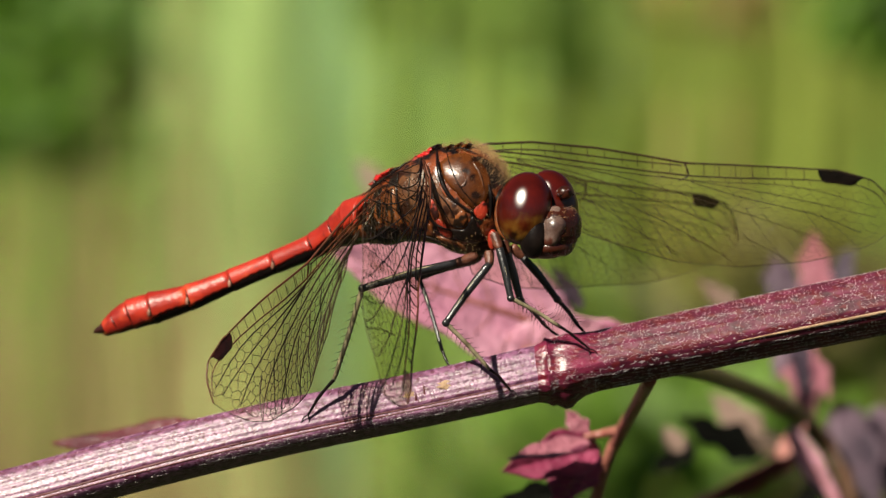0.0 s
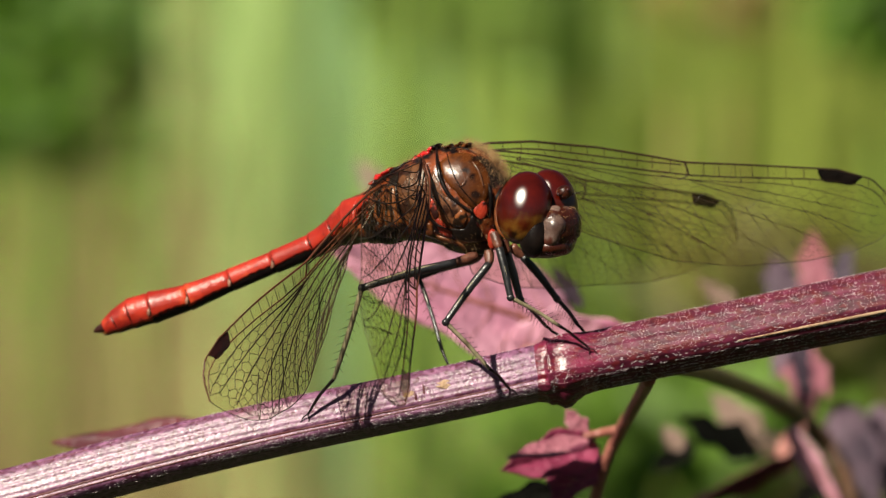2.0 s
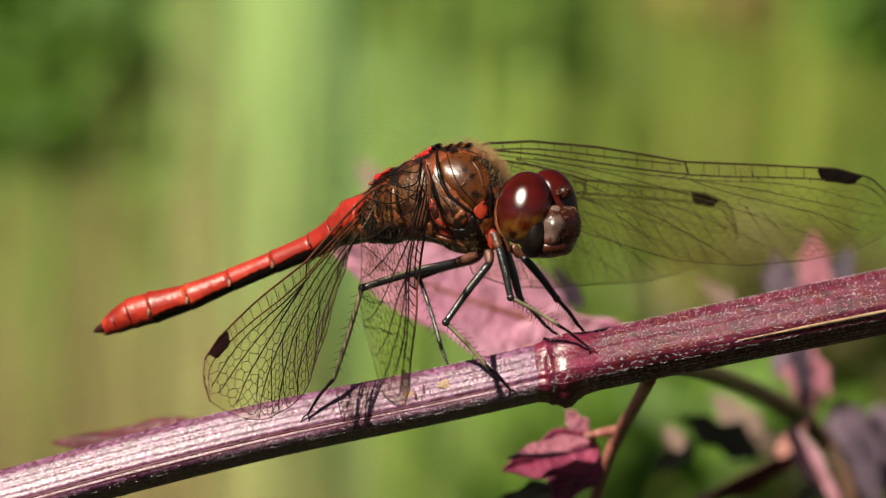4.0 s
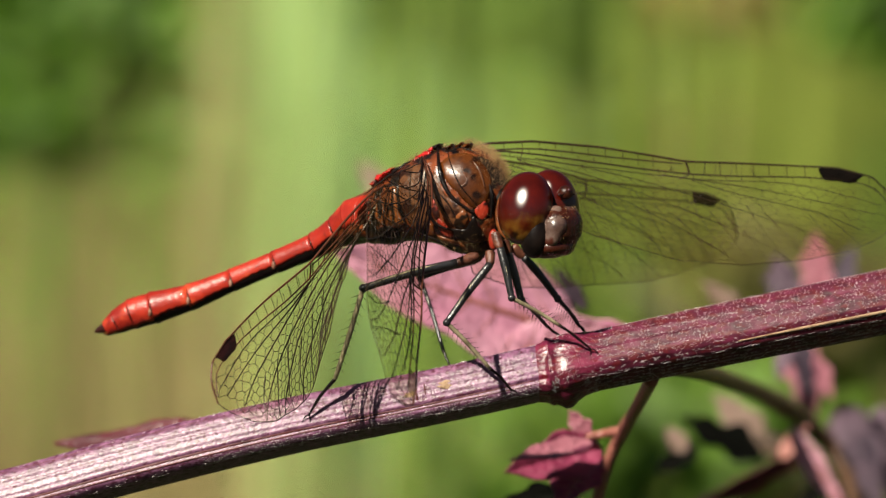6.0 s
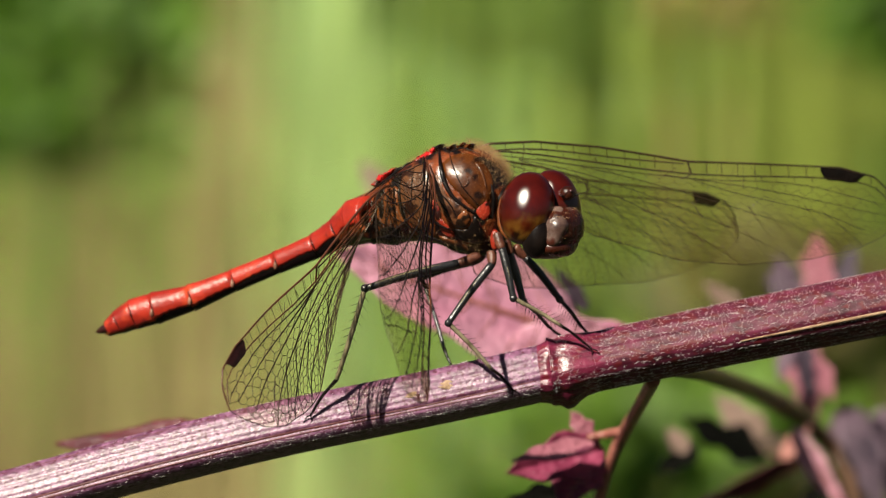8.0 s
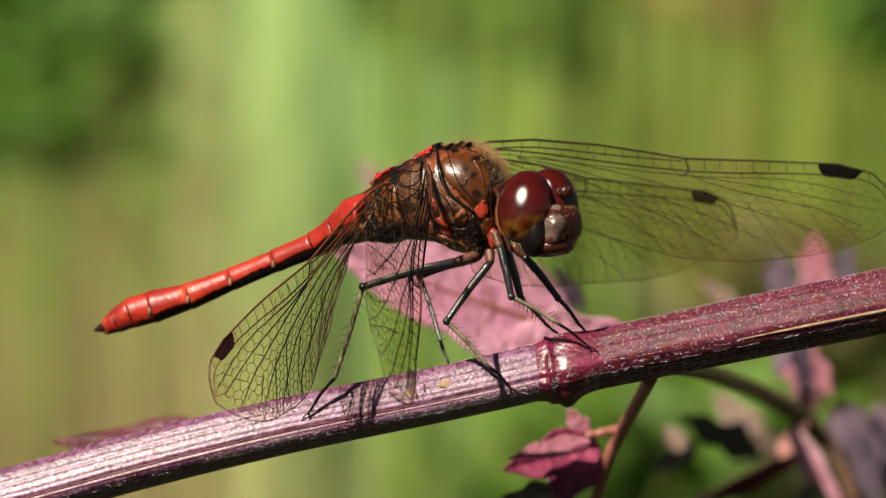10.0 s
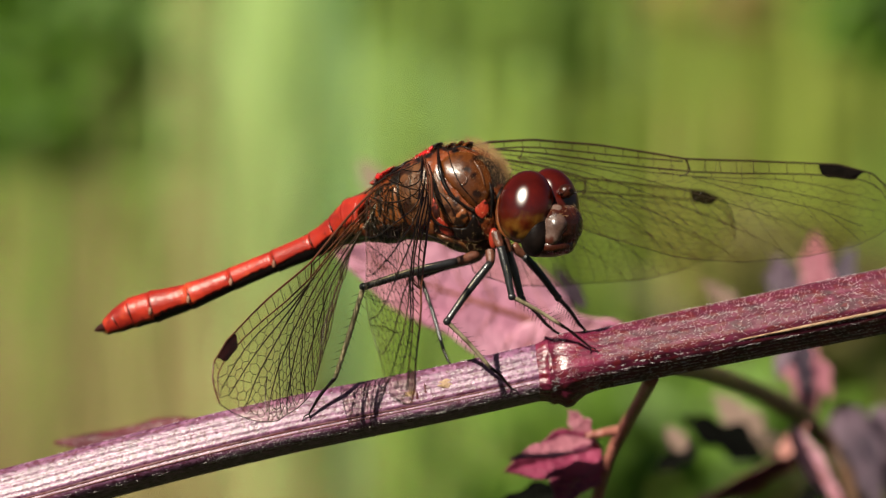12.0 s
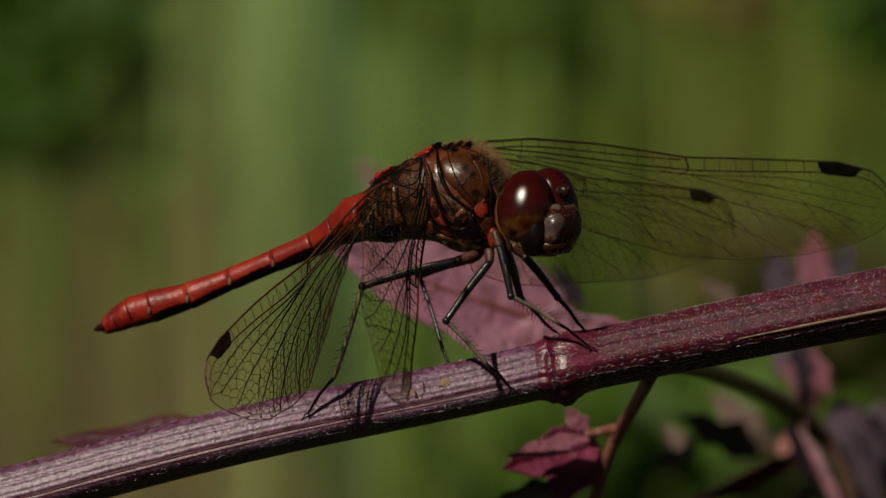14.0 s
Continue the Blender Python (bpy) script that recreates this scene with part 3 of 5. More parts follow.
    part("thorax_hair", bm, HAIR_GOLD, dragonfly, "fine golden hair", kind="stuff")


def build_abdomen():
    spine = [(-5.32, -0.3, 2.24), (-6.37, 0.6, 2.00), (-7.43, 1.4, 1.29), (-9.18, 2.4, 0.24), (-12.03, 3.4, -0.97), (-15.17, 4.3, -2.27), (-18.20, 5, -3.49), (-20.84, 5.8, -4.26), (-22.40, 6.2, -4.72), (-23.52, 6.5, -5.29), (-24.30, 6.7, -5.74)]
    radii = [1.66, 1.55, 1.2, 0.95, 0.84, 0.84, 1.0, 1.2, 1.14, 0.9, 0.58]
    n = 201
    path, rad = curve_points(spine, n), along(radii, n)
    cuts = [0, 20, 40, 60, 80, 100, 120, 140, 160, 180, 200]
    for k in range(10):
        i0, i1 = cuts[k], cuts[k + 1]
        top_bm, low_bm = bmesh.new(), bmesh.new()
        tops, lows = [], []
        for i in range(i0, i1 + 1, 2):
            d = (path[min(i + 1, n - 1)] - path[max(i - 1, 0)]).normalized()
            side = d.cross(V(0, 0, 1)).normalized()
            up = side.cross(d).normalized()
            if up.z < 0:
                up, side = -up, -side
            f = (i - i0) / (i1 - i0)
            r = rad[i] * (0.975 + 0.05 * f ** 5 - 0.035 * (1 - f) ** 6)
            near = side if side.y < 0 else -side
            dark = -0.85 if k > 6 else (-0.5 if k > 4 else -0.28)
            dark += 0.16 * math.sin(3.1 * f + 0.5) * (1 if k < 8 else 0.3) - 0.2 + 0.05 * math.sin(1.7 * i)
            arc = np.linspace(dark, math.pi - dark, 21)
            tops.append([path[i] + near * math.cos(a) * r * 0.93 + up * math.sin(a) * r for a in arc] +
                        [path[i] + near * math.cos(a) * r * 0.6 + up * math.sin(a) * r * 0.4 for a in arc[::-1]])
            arc = np.linspace(math.pi - dark - 0.05, 2 * math.pi + dark + 0.05, 15)
            lows.append([path[i] + near * math.cos(a) * r * 0.90 + up * math.sin(a) * r * 0.97 for a in arc])
        rings_to_mesh(top_bm, tops)
        rings_to_mesh(low_bm, lows)
        seg = part("abdomen_segment", top_bm, ABDOMEN_RED, dragonfly, "red abdomen segment")
        part("underside", low_bm, THORAX_RED if k < 2 else CHITIN_BLACK, seg, "mottled red brown underside" if k < 2 else "black underside")
        if 0 < k < 9:
            i = i1 - 1
            d = (path[i + 1] - path[i - 1]).normalized()
            side = d.cross(V(0, 0, 1)).normalized()
            up = side.cross(d)
            bm = bmesh.new()
            near = side if side.y < 0 else -side
            for sg in (1, -1):
                ring = [path[i] + (near * sg * math.cos(a) * 0.95 + up * math.sin(a)) * rad[i] * 0.985 for a in np.linspace(-0.75, 0.75, 12)]
                tube(bm, ring, [0.02, 0.05, 0.07, 0.03, 0.015], 6, 24)
            part("joint", bm, CHITIN_BLACK, seg, "dark seam between abdomen segments")
            if 2 < k < 7:
                bm = bmesh.new()
                for sg in (1, -1):
                    c0 = path[i] + d * 0.12 + (near * sg * math.cos(-0.25) * 0.95 + up * math.sin(-0.25)) * rad[i] * 0.98
                    ellipsoid(bm, c0, [(d + up * 0.3) * 0.14, near * 0.13, (up - d * 0.4) * 0.30], 12, 8)
                part("joint_spot", bm, JOINT_TAN, seg, "pale spot at the joint")
    for dy, dz, mat in ((-0.16, 0.06, STIGMA), (0.2, 0.06, STIGMA), (0.02, -0.26, CHITIN_ORANGE)):
        bm = bmesh.new()
        a, b = V((-23.93, 6.6, -5.58)), V((-25.19, 7.1, -6.03))
        b = b if dz > 0 else a.lerp(b, 0.55)
        o = V(0, dy, dz)
        tube(bm, [a + o, a.lerp(b, 0.35) + o, a.lerp(b, 0.75) + o * 0.7, b + o * 0.4], [0.30, 0.36, 0.24, 0.05], 12, 16)
        part("tail_appendage", bm, mat, dragonfly, "dark pointed tail clasper" if dz > 0 else "orange lower tail clasper")


def build_head():
    h1, h2, h3 = V(0.72, -0.69, -0.06).normalized(), V(0.69, 0.72, 0.06).normalized(), V(0, 0, 1)
    c = V((6.77, -4, 2.61))
    bm = bmesh.new()
    ellipsoid(bm, c - h3 * 0.3, [h1 * 1.5, h2 * 2.1, h3 * 2.4], 28, 18)
    head = part("head", bm, CHITIN_BLACK, dragonfly, "dark head with huge eyes", pivot=tuple(c))
    for s in (-1, 1):
        bm = bmesh.new()
        m = c + h2 * (1.46 * s) + h3 * 0.22 - h1 * 0.12
        out = (h2 * s * 0.94 + h1 * 0.34).normalized()
        fwd = (h1 * 0.94 - h2 * s * 0.34).normalized()
        tall = (h3 - h2 * s * 0.14).normalized()
        ellipsoid(bm, m, [fwd * 1.95, out * 1.78, tall * 2.66], 48, 36, 2.1, lambda d: 1 - 0.07 * max(0, -d.z))
        part("eye", bm, EYE_RED, head, "dark red compound eye with olive lower half", pivot=tuple(m))
        # pale rim behind the eye
        bm = bmesh.new()
        arc = [m - fwd * (1.72 * math.cos(a) + 0.12) + tall * (2.3 * math.sin(a)) + out * 0.42 for a in np.linspace(-1.25, 0.75, 18)]
        tube(bm, arc, [0.06, 0.24, 0.27, 0.22, 0.16, 0.05], 8, 34)
        part("eye_rim", bm, CHITIN_ORANGE, head, "orange and yellow rim behind the eye")

    def lump(name, f, l, u, sf, sl, su, mat, label, power=2.2, mould=None):
        bm = bmesh.new()
        ellipsoid(bm, c + h1 * f + h2 * l + h3 * u, [h1 * sf, h2 * sl, h3 * su], 32, 22, power, mould)
        return part(name, bm, mat, head, label)
    lump("vertex", 1.95, 0.5, 1.42, 0.5, 0.55, 0.48, FACE, "reddish brown bump between the eyes")
    lump("face", 1.75, 0.32, -0.98, 1.12, 1.72, 1.5, FACE_BROWN, "glossy red brown face with creases", 2.25,
         lambda d: 1 - 0.05 * math.exp(-((d.z + 0.12) / 0.06) ** 2) - 0.05 * math.exp(-((d.z + 0.55) / 0.06) ** 2) - 0.05 * math.exp(-((d.y - 0.1) / 0.14) ** 2) * max(0, d.z))
    # near side only: this pale lump stands for the sunlit gloss of the face
    bm = bmesh.new()
    ellipsoid(bm, c + h1 * 1.72 - h2 * 0.60 - h3 * 0.92, [h1 * 1.08, h2 * 0.80 - h3 * 0.2, h3 * 1.40 + h2 * 0.45], 36, 26, 2.1, lambda d: 1 + 0.05 * math.sin(6 * d.z + 1))
    part("forehead_side", bm, FACE_SUNLIT, head, "greyish forehead side with painted sun gloss")
    lump("labrum", 1.4, 0.0, -2.35, 1.15, 1.55, 0.72, FACE_BROWN, "dark red brown upper lip", 2.2)
    lump("labium", 0.75, -0.1, -2.55, 1.35, 1.7, 0.68, FACE, "dark brown lower lip", 2.2)
    lump("mandible", 0.8, -1.5, -1.5, 1.05, 0.95, 1.65, CHITIN_BLACK, "black jaw")
    lump("mandible", 0.8, 1.5, -1.5, 1.05, 0.95, 1.65, CHITIN_BLACK, "black jaw")
    for s in (-1, 1):
        bm = bmesh.new()
        a = c + h1 * 2.1 + h2 * (0.4 + 0.5 * s) + h3 * 1.2
        tube(bm, [a, a + h1 * 0.5 + h3 * 0.2 + h2 * 0.3 * s, a + h1 * 1.2 + h3 * 0.45 + h2 * 0.8 * s], [0.07, 0.026, 0.01], 6, 10)
        part("antenna", bm, CHITIN_BLACK, head, "short thread-like antenna")
    for f, l, u in ((2.4, 0.35, 1.6), (2.05, -0.25, 1.3), (2.05, 1.0, 1.4)):
        lump("ocellus", f, l, u, 0.13, 0.13, 0.13, EYE_DARK, "glossy ocellus")
    rng = random.Random(3)
    bm = bmesh.new()
    for i in range(130):
        a, u = rng.uniform(-1.2, 1.3), rng.uniform(-2.9, 0.6)
        p = c + h1 * (2.7 * math.cos(a * 0.7) - 0.14 * (u + 0.4) ** 2) + h2 * (1.5 * math.sin(a)) + h3 * u
        stick(bm, p, p + (h1 + V(rng.gauss(0, 0.35), rng.gauss(0, 0.35), rng.gauss(0, 0.35))).normalized() * rng.uniform(0.15, 0.4), 0.009, 0.003, 3)
    part("face_hair", bm, HAIR_GOLD, head, "fine face hair", kind="stuff")
    bm = bmesh.new()
    tube(bm, [THORAX + E1 * 3.2 + E3 * 0.1, c - h1 * 1.2], [1.3, 0.8], 14, 6)
    ORIGIN["head"] = head
    part("neck", bm, CHITIN_BLACK, dragonfly, "short dark neck")


def leg(points, femur_r, tibia_r, pale, spines, seed):
    """A leg through body, knee, ankle and foot points; tarsus with two claws."""
    rng = random.Random(seed)
    hip, start, knee, ankle, mid, foot = [V(p) for p in points]
    tibia_r *= 0.86
    bm = bmesh.new()
    tube(bm, [hip, hip.lerp(start, 0.1), (hip + start) / 2 + V(0, 0, -0.05), hip.lerp(start, 0.92), start.lerp(knee, 0.05)], [femur_r * 0.5, femur_r * 1.35, femur_r * 1.3, femur_r * 1.1, femur_r * 0.6], 12, 16)
    root = part("leg", bm, LEG_TAN, dragonfly, "dragonfly leg with tan coxa")
    bm = bmesh.new()
    bow = (start + knee) / 2 + V(0, -0.05, 0.12)
    tube(bm, [start, bow, knee], [femur_r * 1.05, femur_r * 1.1, femur_r * 0.95, femur_r * 0.85], 12, 16)
    part("femur", bm, LEG_BLACK, root, "glossy black thigh")
    bm = bmesh.new()
    off = V(0, -femur_r * 0.7, femur_r * 0.62)
    tube(bm, [start.lerp(knee, 0.06) + off, bow + off, start.lerp(knee, 0.95) + off * 0.8], [femur_r * 0.12, femur_r * 0.24, femur_r * 0.15], 8, 14)
    part("femur_stripe", bm, LEG_PALE, root, "pale stripe along the thigh")
    bm = bmesh.new()
    ellipsoid(bm, knee, [V(femur_r * 1.05, 0, 0), V(0, femur_r * 1.0, 0), V(0, 0, femur_r * 1.05)], 12, 8)
    part("knee", bm, LEG_BLACK, root, "black knee")
    bm = bmesh.new()
    tube(bm, [knee, (knee + ankle) / 2 + V(0.05, 0, 0.05), ankle], [tibia_r * 1.1, tibia_r, tibia_r * 0.9], 10, 14)
    part("tibia", bm, LEG_PALE if pale else LEG_BLACK, root, "yellowish shin" if pale else "black shin")
    if pale:
        bm = bmesh.new()
        off = V(tibia_r * 0.55, tibia_r * 0.2, -tibia_r * 0.35)
        tube(bm, [knee.lerp(ankle, 0.03) + off, (knee + ankle) / 2 + off + V(0.05, 0, 0.05), knee.lerp(ankle, 0.95) + off], [tibia_r * 0.4, tibia_r * 0.55, tibia_r * 0.4], 8, 12)
        part("tibia_stripe", bm, LEG_BLACK, root, "black stripe along the shin")
    bm = bmesh.new()
    tube(bm, [ankle, ankle.lerp(mid, 0.5) + V(0, 0, 0.03), mid, foot], [tibia_r * 0.85, tibia_r * 0.7, tibia_r * 0.75, tibia_r * 0.5], 8, 16)
    part("tarsus", bm, CHITIN_BLACK, root, "black foot")
    out = (foot - mid).normalized()
    for s in (-1, 1):
        bm = bmesh.new()
        tube(bm, [foot, foot + out * 0.25 + V(0.18 * s, 0.0, 0.03), foot + out * 0.42 + V(0.30 * s, 0.05, -0.18)], [tibia_r * 0.4, tibia_r * 0.3, 0.02], 6, 8)
        part("claw", bm, CHITIN_BLACK, root, "curved claw")
    d = (ankle - knee).normalized()
    s = d.cross(V(0, 1, 0)).normalized()
    bm = bmesh.new()
    for i in range(spines):
        t = 0.08 + 0.88 * i / spines
        p = knee.lerp(ankle, t)
        for sg in (-1, 1):
            q = p + s * sg * tibia_r * 0.8
            stick(bm, q, q + (s * sg * 0.85 + d * 0.65 + V(0, rng.uniform(-0.6, 0.2), 0)).normalized() * rng.uniform(0.42, 0.72), 0.036, 0.006, 4)
    for i in range(spines):
        p = start.lerp(knee, 0.2 + 0.75 * i / spines)
        q = p + V(0, 0, -femur_r * 0.9)
        stick(bm, q, q + V(rng.uniform(-0.1, 0.2), rng.uniform(-0.1, 0.1), -rng.uniform(0.15, 0.3)), 0.02, 0.005, 4)
    part("leg_spines", bm, CHITIN_BLACK, root, "fine black spines", kind="stuff")


def build_legs():
    leg([(2.43, -1.2, -0.44), (0.88, -1.9, -1), (-5.67, -3.6, -2.77), (-7.67, -2.6, -9.18), (-8.79, -2.3, -10.5), (-9.51, -2, -11.7)], 0.29, 0.20, True, 10, 1)
    leg([(3.26, -1.8, -0.16), (3.26, -2.2, -1.07), (0.2, -3.4, -5.19), (3.26, -2.4, -8.47), (3.98, -2.2, -9.03), (4.73, -2.1, -9.91)], 0.27, 0.18, True, 9, 2)
    leg([(3.58, -2.4, 1.15), (3.97, -2.8, 0.04), (4.76, -3.4, -3.45), (8.19, -2.5, -5.44), (9.19, -2.1, -6.13), (10.31, -1.95, -7.04)], 0.27, 0.17, True, 10, 3)
    leg([(4.22, -1.6, 0.64), (4.54, -1.6, -0.36), (5.46, -1.6, -3.63), (7.28, 0.2, -5.48), (7.77, 0.4, -5.89), (8.33, 0.6, -6.21)], 0.29, 0.17, False, 8, 4)
    leg([(4.83, -1, 0.24), (5.63, -0.8, -0.56), (8.08, 0.2, -3.56), (9.62, 1, -5.49), (9.87, 1, -5.73), (10.11, 1.1, -5.98)], 0.27, 0.17, False, 9, 5)
    leg([(2.65, 1.6, -0.28), (2.17, 2.2, -0.84), (-1.7, 4, -2.06), (-0.04, 1.8, -7.27), (0.16, 1.5, -7.75), (0.4, 1.2, -8.23)], 0.27, 0.17, False, 8, 6)


# ---- wings ----
def edges(u, hind, wide=1.0, root_wide=1.0):
    """Front and rear edge of a wing at u (0 to 1), as parts of its length."""
    xs = [0, 0.05, 0.15, 0.3, 0.42, 0.5, 0.65, 0.85, 0.93, 0.975, 1.0]
    if hind:
        xs = list(np.interp(xs, [0, 0.5, 0.85, 1], [0, 0.43, 0.85, 1]))
    front = float(np.interp(u, xs, [-0.012, 0.008, 0.020, 0.018, 0.008, 0.0, 0.005, 0.010, -0.005, -0.04, -0.10]))
    if hind:
        rear = float(np.interp(u, [0, 0.04, 0.12, 0.25, 0.4, 0.55, 0.7, 0.82, 0.92, 0.975, 1.0], [-0.05, -0.20, -0.285, -0.305, -0.295, -0.27, -0.245, -0.215, -0.17, -0.13, -0.10]))
    else:
        rear = float(np.interp(u, [0, 0.05, 0.1, 0.2, 0.3, 0.5, 0.65, 0.8, 0.9, 0.96, 1.0], [-0.03, -0.055, -0.09, -0.14, -0.178, -0.222, -0.222, -0.20, -0.17, -0.14, -0.10]))
    return front, front + (rear - front) * wide * (root_wide + (1 - root_wide) * min(1.0, u / 0.4))


def clip_cell(poly, tags, a, b, tag):
    """Keeps the part of a polygon that is nearer to a than to b."""
    mx, my, nx, ny = (a[0] + b[0]) / 2, (a[1] + b[1]) / 2, b[0] - a[0], b[1] - a[1]
    side = [(p[0] - mx) * nx + (p[1] - my) * ny for p in poly]
    out, ot = [], []
    for i in range(len(poly)):
        j = (i + 1) % len(poly)
        if side[i] <= 0:
            out.append(poly[i])
            ot.append(tags[i] if side[j] <= 0 else tags[i])
            if side[j] > 0:
                t = side[i] / (side[i] - side[j])
                out.append((poly[i][0] + (poly[j][0] - poly[i][0]) * t, poly[i][1] + (poly[j][1] - poly[i][1]) * t))
                ot.append(tag)
        elif side[j] <= 0:
            t = side[i] / (side[i] - side[j])
            out.append((poly[i][0] + (poly[j][0] - poly[i][0]) * t, poly[i][1] + (poly[j][1] - poly[i][1]) * t))
            ot.append(tags[i])
    return out, ot


def wing(name, label, base, span, lead, length, hind, nodus, stigma_mat, seed, bend=0.0, twist=0.0, thick=1.0, wide=1.0, cell=0.85, fan=16, lead_mat=None, root_wide=1.0):
    """A veined wing: film, main veins, net of small cells, dark mark near the tip."""
    rng = random.Random(seed)
    L = length
    o, s = V(base), V(span).normalized()
    c = (V(lead) - s * V(lead).dot(s)).normalized()
    n = s.cross(c)

    def at(u, v):
        """u along, v across, in mm; the film is gently pleated and bowed."""
        lift = 0.10 * math.sin(v * 2.6) * (1 - u / L) + bend * (u / L) ** 2 * L + 0.12 * math.sin(u * 0.45 + v)
        a = twist * (u / L - 0.3)
        return o + s * u + (c * math.cos(a) + n * math.sin(a)) * v + n * lift

    def inside(u, v):
        if not 0.0 < u < L * 0.998:
            return False
        f, r = edges(u / L, hind, wide, root_wide)
        return r * L < v < f * L

    def chord(u, w):
        f, r = edges(min(max(u, 0), 1), hind, wide, root_wide)
        return V(u * L, (f + (r - f) * w) * L, 0)

    bm = bmesh.new()
    us = np.concatenate([np.linspace(0, 0.9, 46), np.linspace(0.91, 1, 14)])
    grid = [[bm.verts.new(at(*chord(u, w)[:2])) for w in np.linspace(0, 1, 15)] for u in us]
    for a, b in zip(grid, grid[1:]):
        for i in range(14):
            bm.faces.new((a[i], a[i + 1], b[i + 1], b[i]))
    root = part(name, bm, FILM, dragonfly, label, pivot=tuple(o))

    def vein(pts, r0, r1, bmv):
        q = curve_points([V(*p, 0) for p in pts], max(8, len(pts) * 3)) if len(pts) > 2 else [V(*p, 0) for p in pts]
        for i, (a, b) in enumerate(zip(q, q[1:])):
            f, g = i / max(1, len(q) - 1), (i + 1) / max(1, len(q) - 1)
            stick(bmv, at(a.x, a.y), at(b.x, b.y), (r0 + (r1 - r0) * f) * thick, (r0 + (r1 - r0) * g) * thick, 5)

    def run(rows):
        return [chord(u, w)[:2] for u, w in rows]

    # the rim: thick in front, thin behind
    bm = bmesh.new()
    e = 0.85 / thick
    rim = [chord(u, 0)[:2] for u in np.linspace(0, 1, 60)]
    vein(rim, 0.115 * e, 0.07 * e, bm)
    vein(run([(0.0, 0.25), (0.15, 0.125), (nodus * 0.7, 0.085), (nodus - 0.005, 0.03)]), 0.075 * e, 0.06 * e, bm)
    vein(run([(0.0, 0.4), (0.12, 0.2), (nodus, 0.125), (0.8, 0.12), (0.93, 0.15), (0.985, 0.3)]), 0.09 * e, 0.04 * e, bm)
    vein(run([(nodus, 0.0), (nodus + 0.012, 0.125), (nodus - 0.01, 0.19)]), 0.085 * e, 0.06 * e, bm)
    part("leading_vein", bm, lead_mat or VEIN_RED, root, "reddish brown leading veins")
    bm = bmesh.new()
    vein([chord(u, 1)[:2] for u in np.linspace(0, 1, 60)], 0.05 * e, 0.035 * e, bm)
    mains = [
        [(0.05, 0.36), (nodus, 0.17), (0.75, 0.19), (0.96, 0.35)],
        [(nodus - 0.05, 0.18), (0.7, 0.27), (0.95, 0.55)],
        [(nodus + 0.02, 0.19), (0.62, 0.30), (0.80, 0.48), (0.92, 0.78)],
        [(0.16, 0.26), (0.35, 0.27), (0.6, 0.42), (0.80, 0.72), (0.87, 0.98)],
        [(0.12, 0.32), (0.3, 0.35), (0.55, 0.55), (0.70, 0.82), (0.76, 1.0)],
        [(0.12, 0.34), (0.28, 0.45), (0.45, 0.62), (0.58, 0.84), (0.64, 1.0)],
        [(0.02, 0.55), (0.15, 0.50), (0.3, 0.62), (0.42, 0.82), (0.47, 1.0)],
        [(0.02, 0.6), (0.14, 0.60), (0.25, 0.76), (0.32, 1.0)],
        [(0.02, 0.7), (0.10, 0.72), (0.18, 1.0)],
        [(0.13, 0.15), (0.125, 0.5)], [(0.16, 0.5), (0.22, 0.45), (0.24, 0.60)],
    ]
    for row in mains:
        vein(run(row), 0.055, 0.032, bm)
    # fan of fine branches towards the rear edge
    for k in range(fan):
        u0 = 0.22 + 0.68 * k / fan
        vein(run([(u0 - 0.04, 0.48 + 0.08 * math.sin(k * 2.1)), (u0 + 0.01, 0.7), (u0 + 0.045, 0.88), (u0 + 0.06, 1.0)]), 0.036, 0.024, bm)
    # short ladder veins behind the front edge
    u = 0.05
    while u < 0.97:
        if not 0.80 < u < 0.915:
            f, r = edges(u, hind)
            w1 = 0.125 if u > 0.1 else 0.2
            a, b = chord(u, 0.0), chord(u + 0.004, w1)
            stick(bm, at(a.x, a.y), at(b.x, b.y), 0.032, 0.032, 4)
            a, b = chord(u + 0.015, w1), chord(u + 0.02, 0.18 if u > 0.12 else 0.3)
            stick(bm, at(a.x, a.y), at(b.x, b.y), 0.028, 0.028, 4)
        u += 0.034 + 0.008 * rng.random()
    # net of cells
    seeds = []
    v = -0.35 * L
    row = 0
    while v < 0.02 * L:
        u = 0.3 + (row % 2) * cell * 0.55 * 1.35
        f_small = 0.72 if v < -0.14 * L else 0.95
        while u < L:
            p = (u + rng.uniform(-0.2, 0.2) * cell, v + rng.uniform(-0.16, 0.16) * cell)
            if inside(*p):
                f, r = edges(p[0] / L, hind, wide, root_wide)
                if (f * L - p[1]) / ((f - r) * L) > 0.15:
                    seeds.append(p)
            u += cell * 1.5 * f_small
        v += cell * 0.8 * f_small
        row += 1
    seeds = [(p[0] / 1.45, p[1]) for p in seeds]
    for i, a in enumerate(seeds):
        poly = [(a[0] - 1.4, a[1] - 1.4), (a[0] + 1.4, a[1] - 1.4), (a[0] + 1.4, a[1] + 1.4), (a[0] - 1.4, a[1] + 1.4)]
        tags = [-1] * 4
        for j, b in enumerate(seeds):
            if j != i and abs(b[0] - a[0]) < 2.4 and abs(b[1] - a[1]) < 2.4:
                poly, tags = clip_cell(poly, tags, a, b, j)
        for k in range(len(poly)):
            if tags[k] > i:
                p, q = [(e[0] * 1.45, e[1]) for e in (poly[k], poly[(k + 1) % len(poly)])]
                if inside(*p) and inside(*q):
                    r = 0.022 * thick * (0.55 + 0.45 * min(1.0, p[0] / (0.45 * L)))
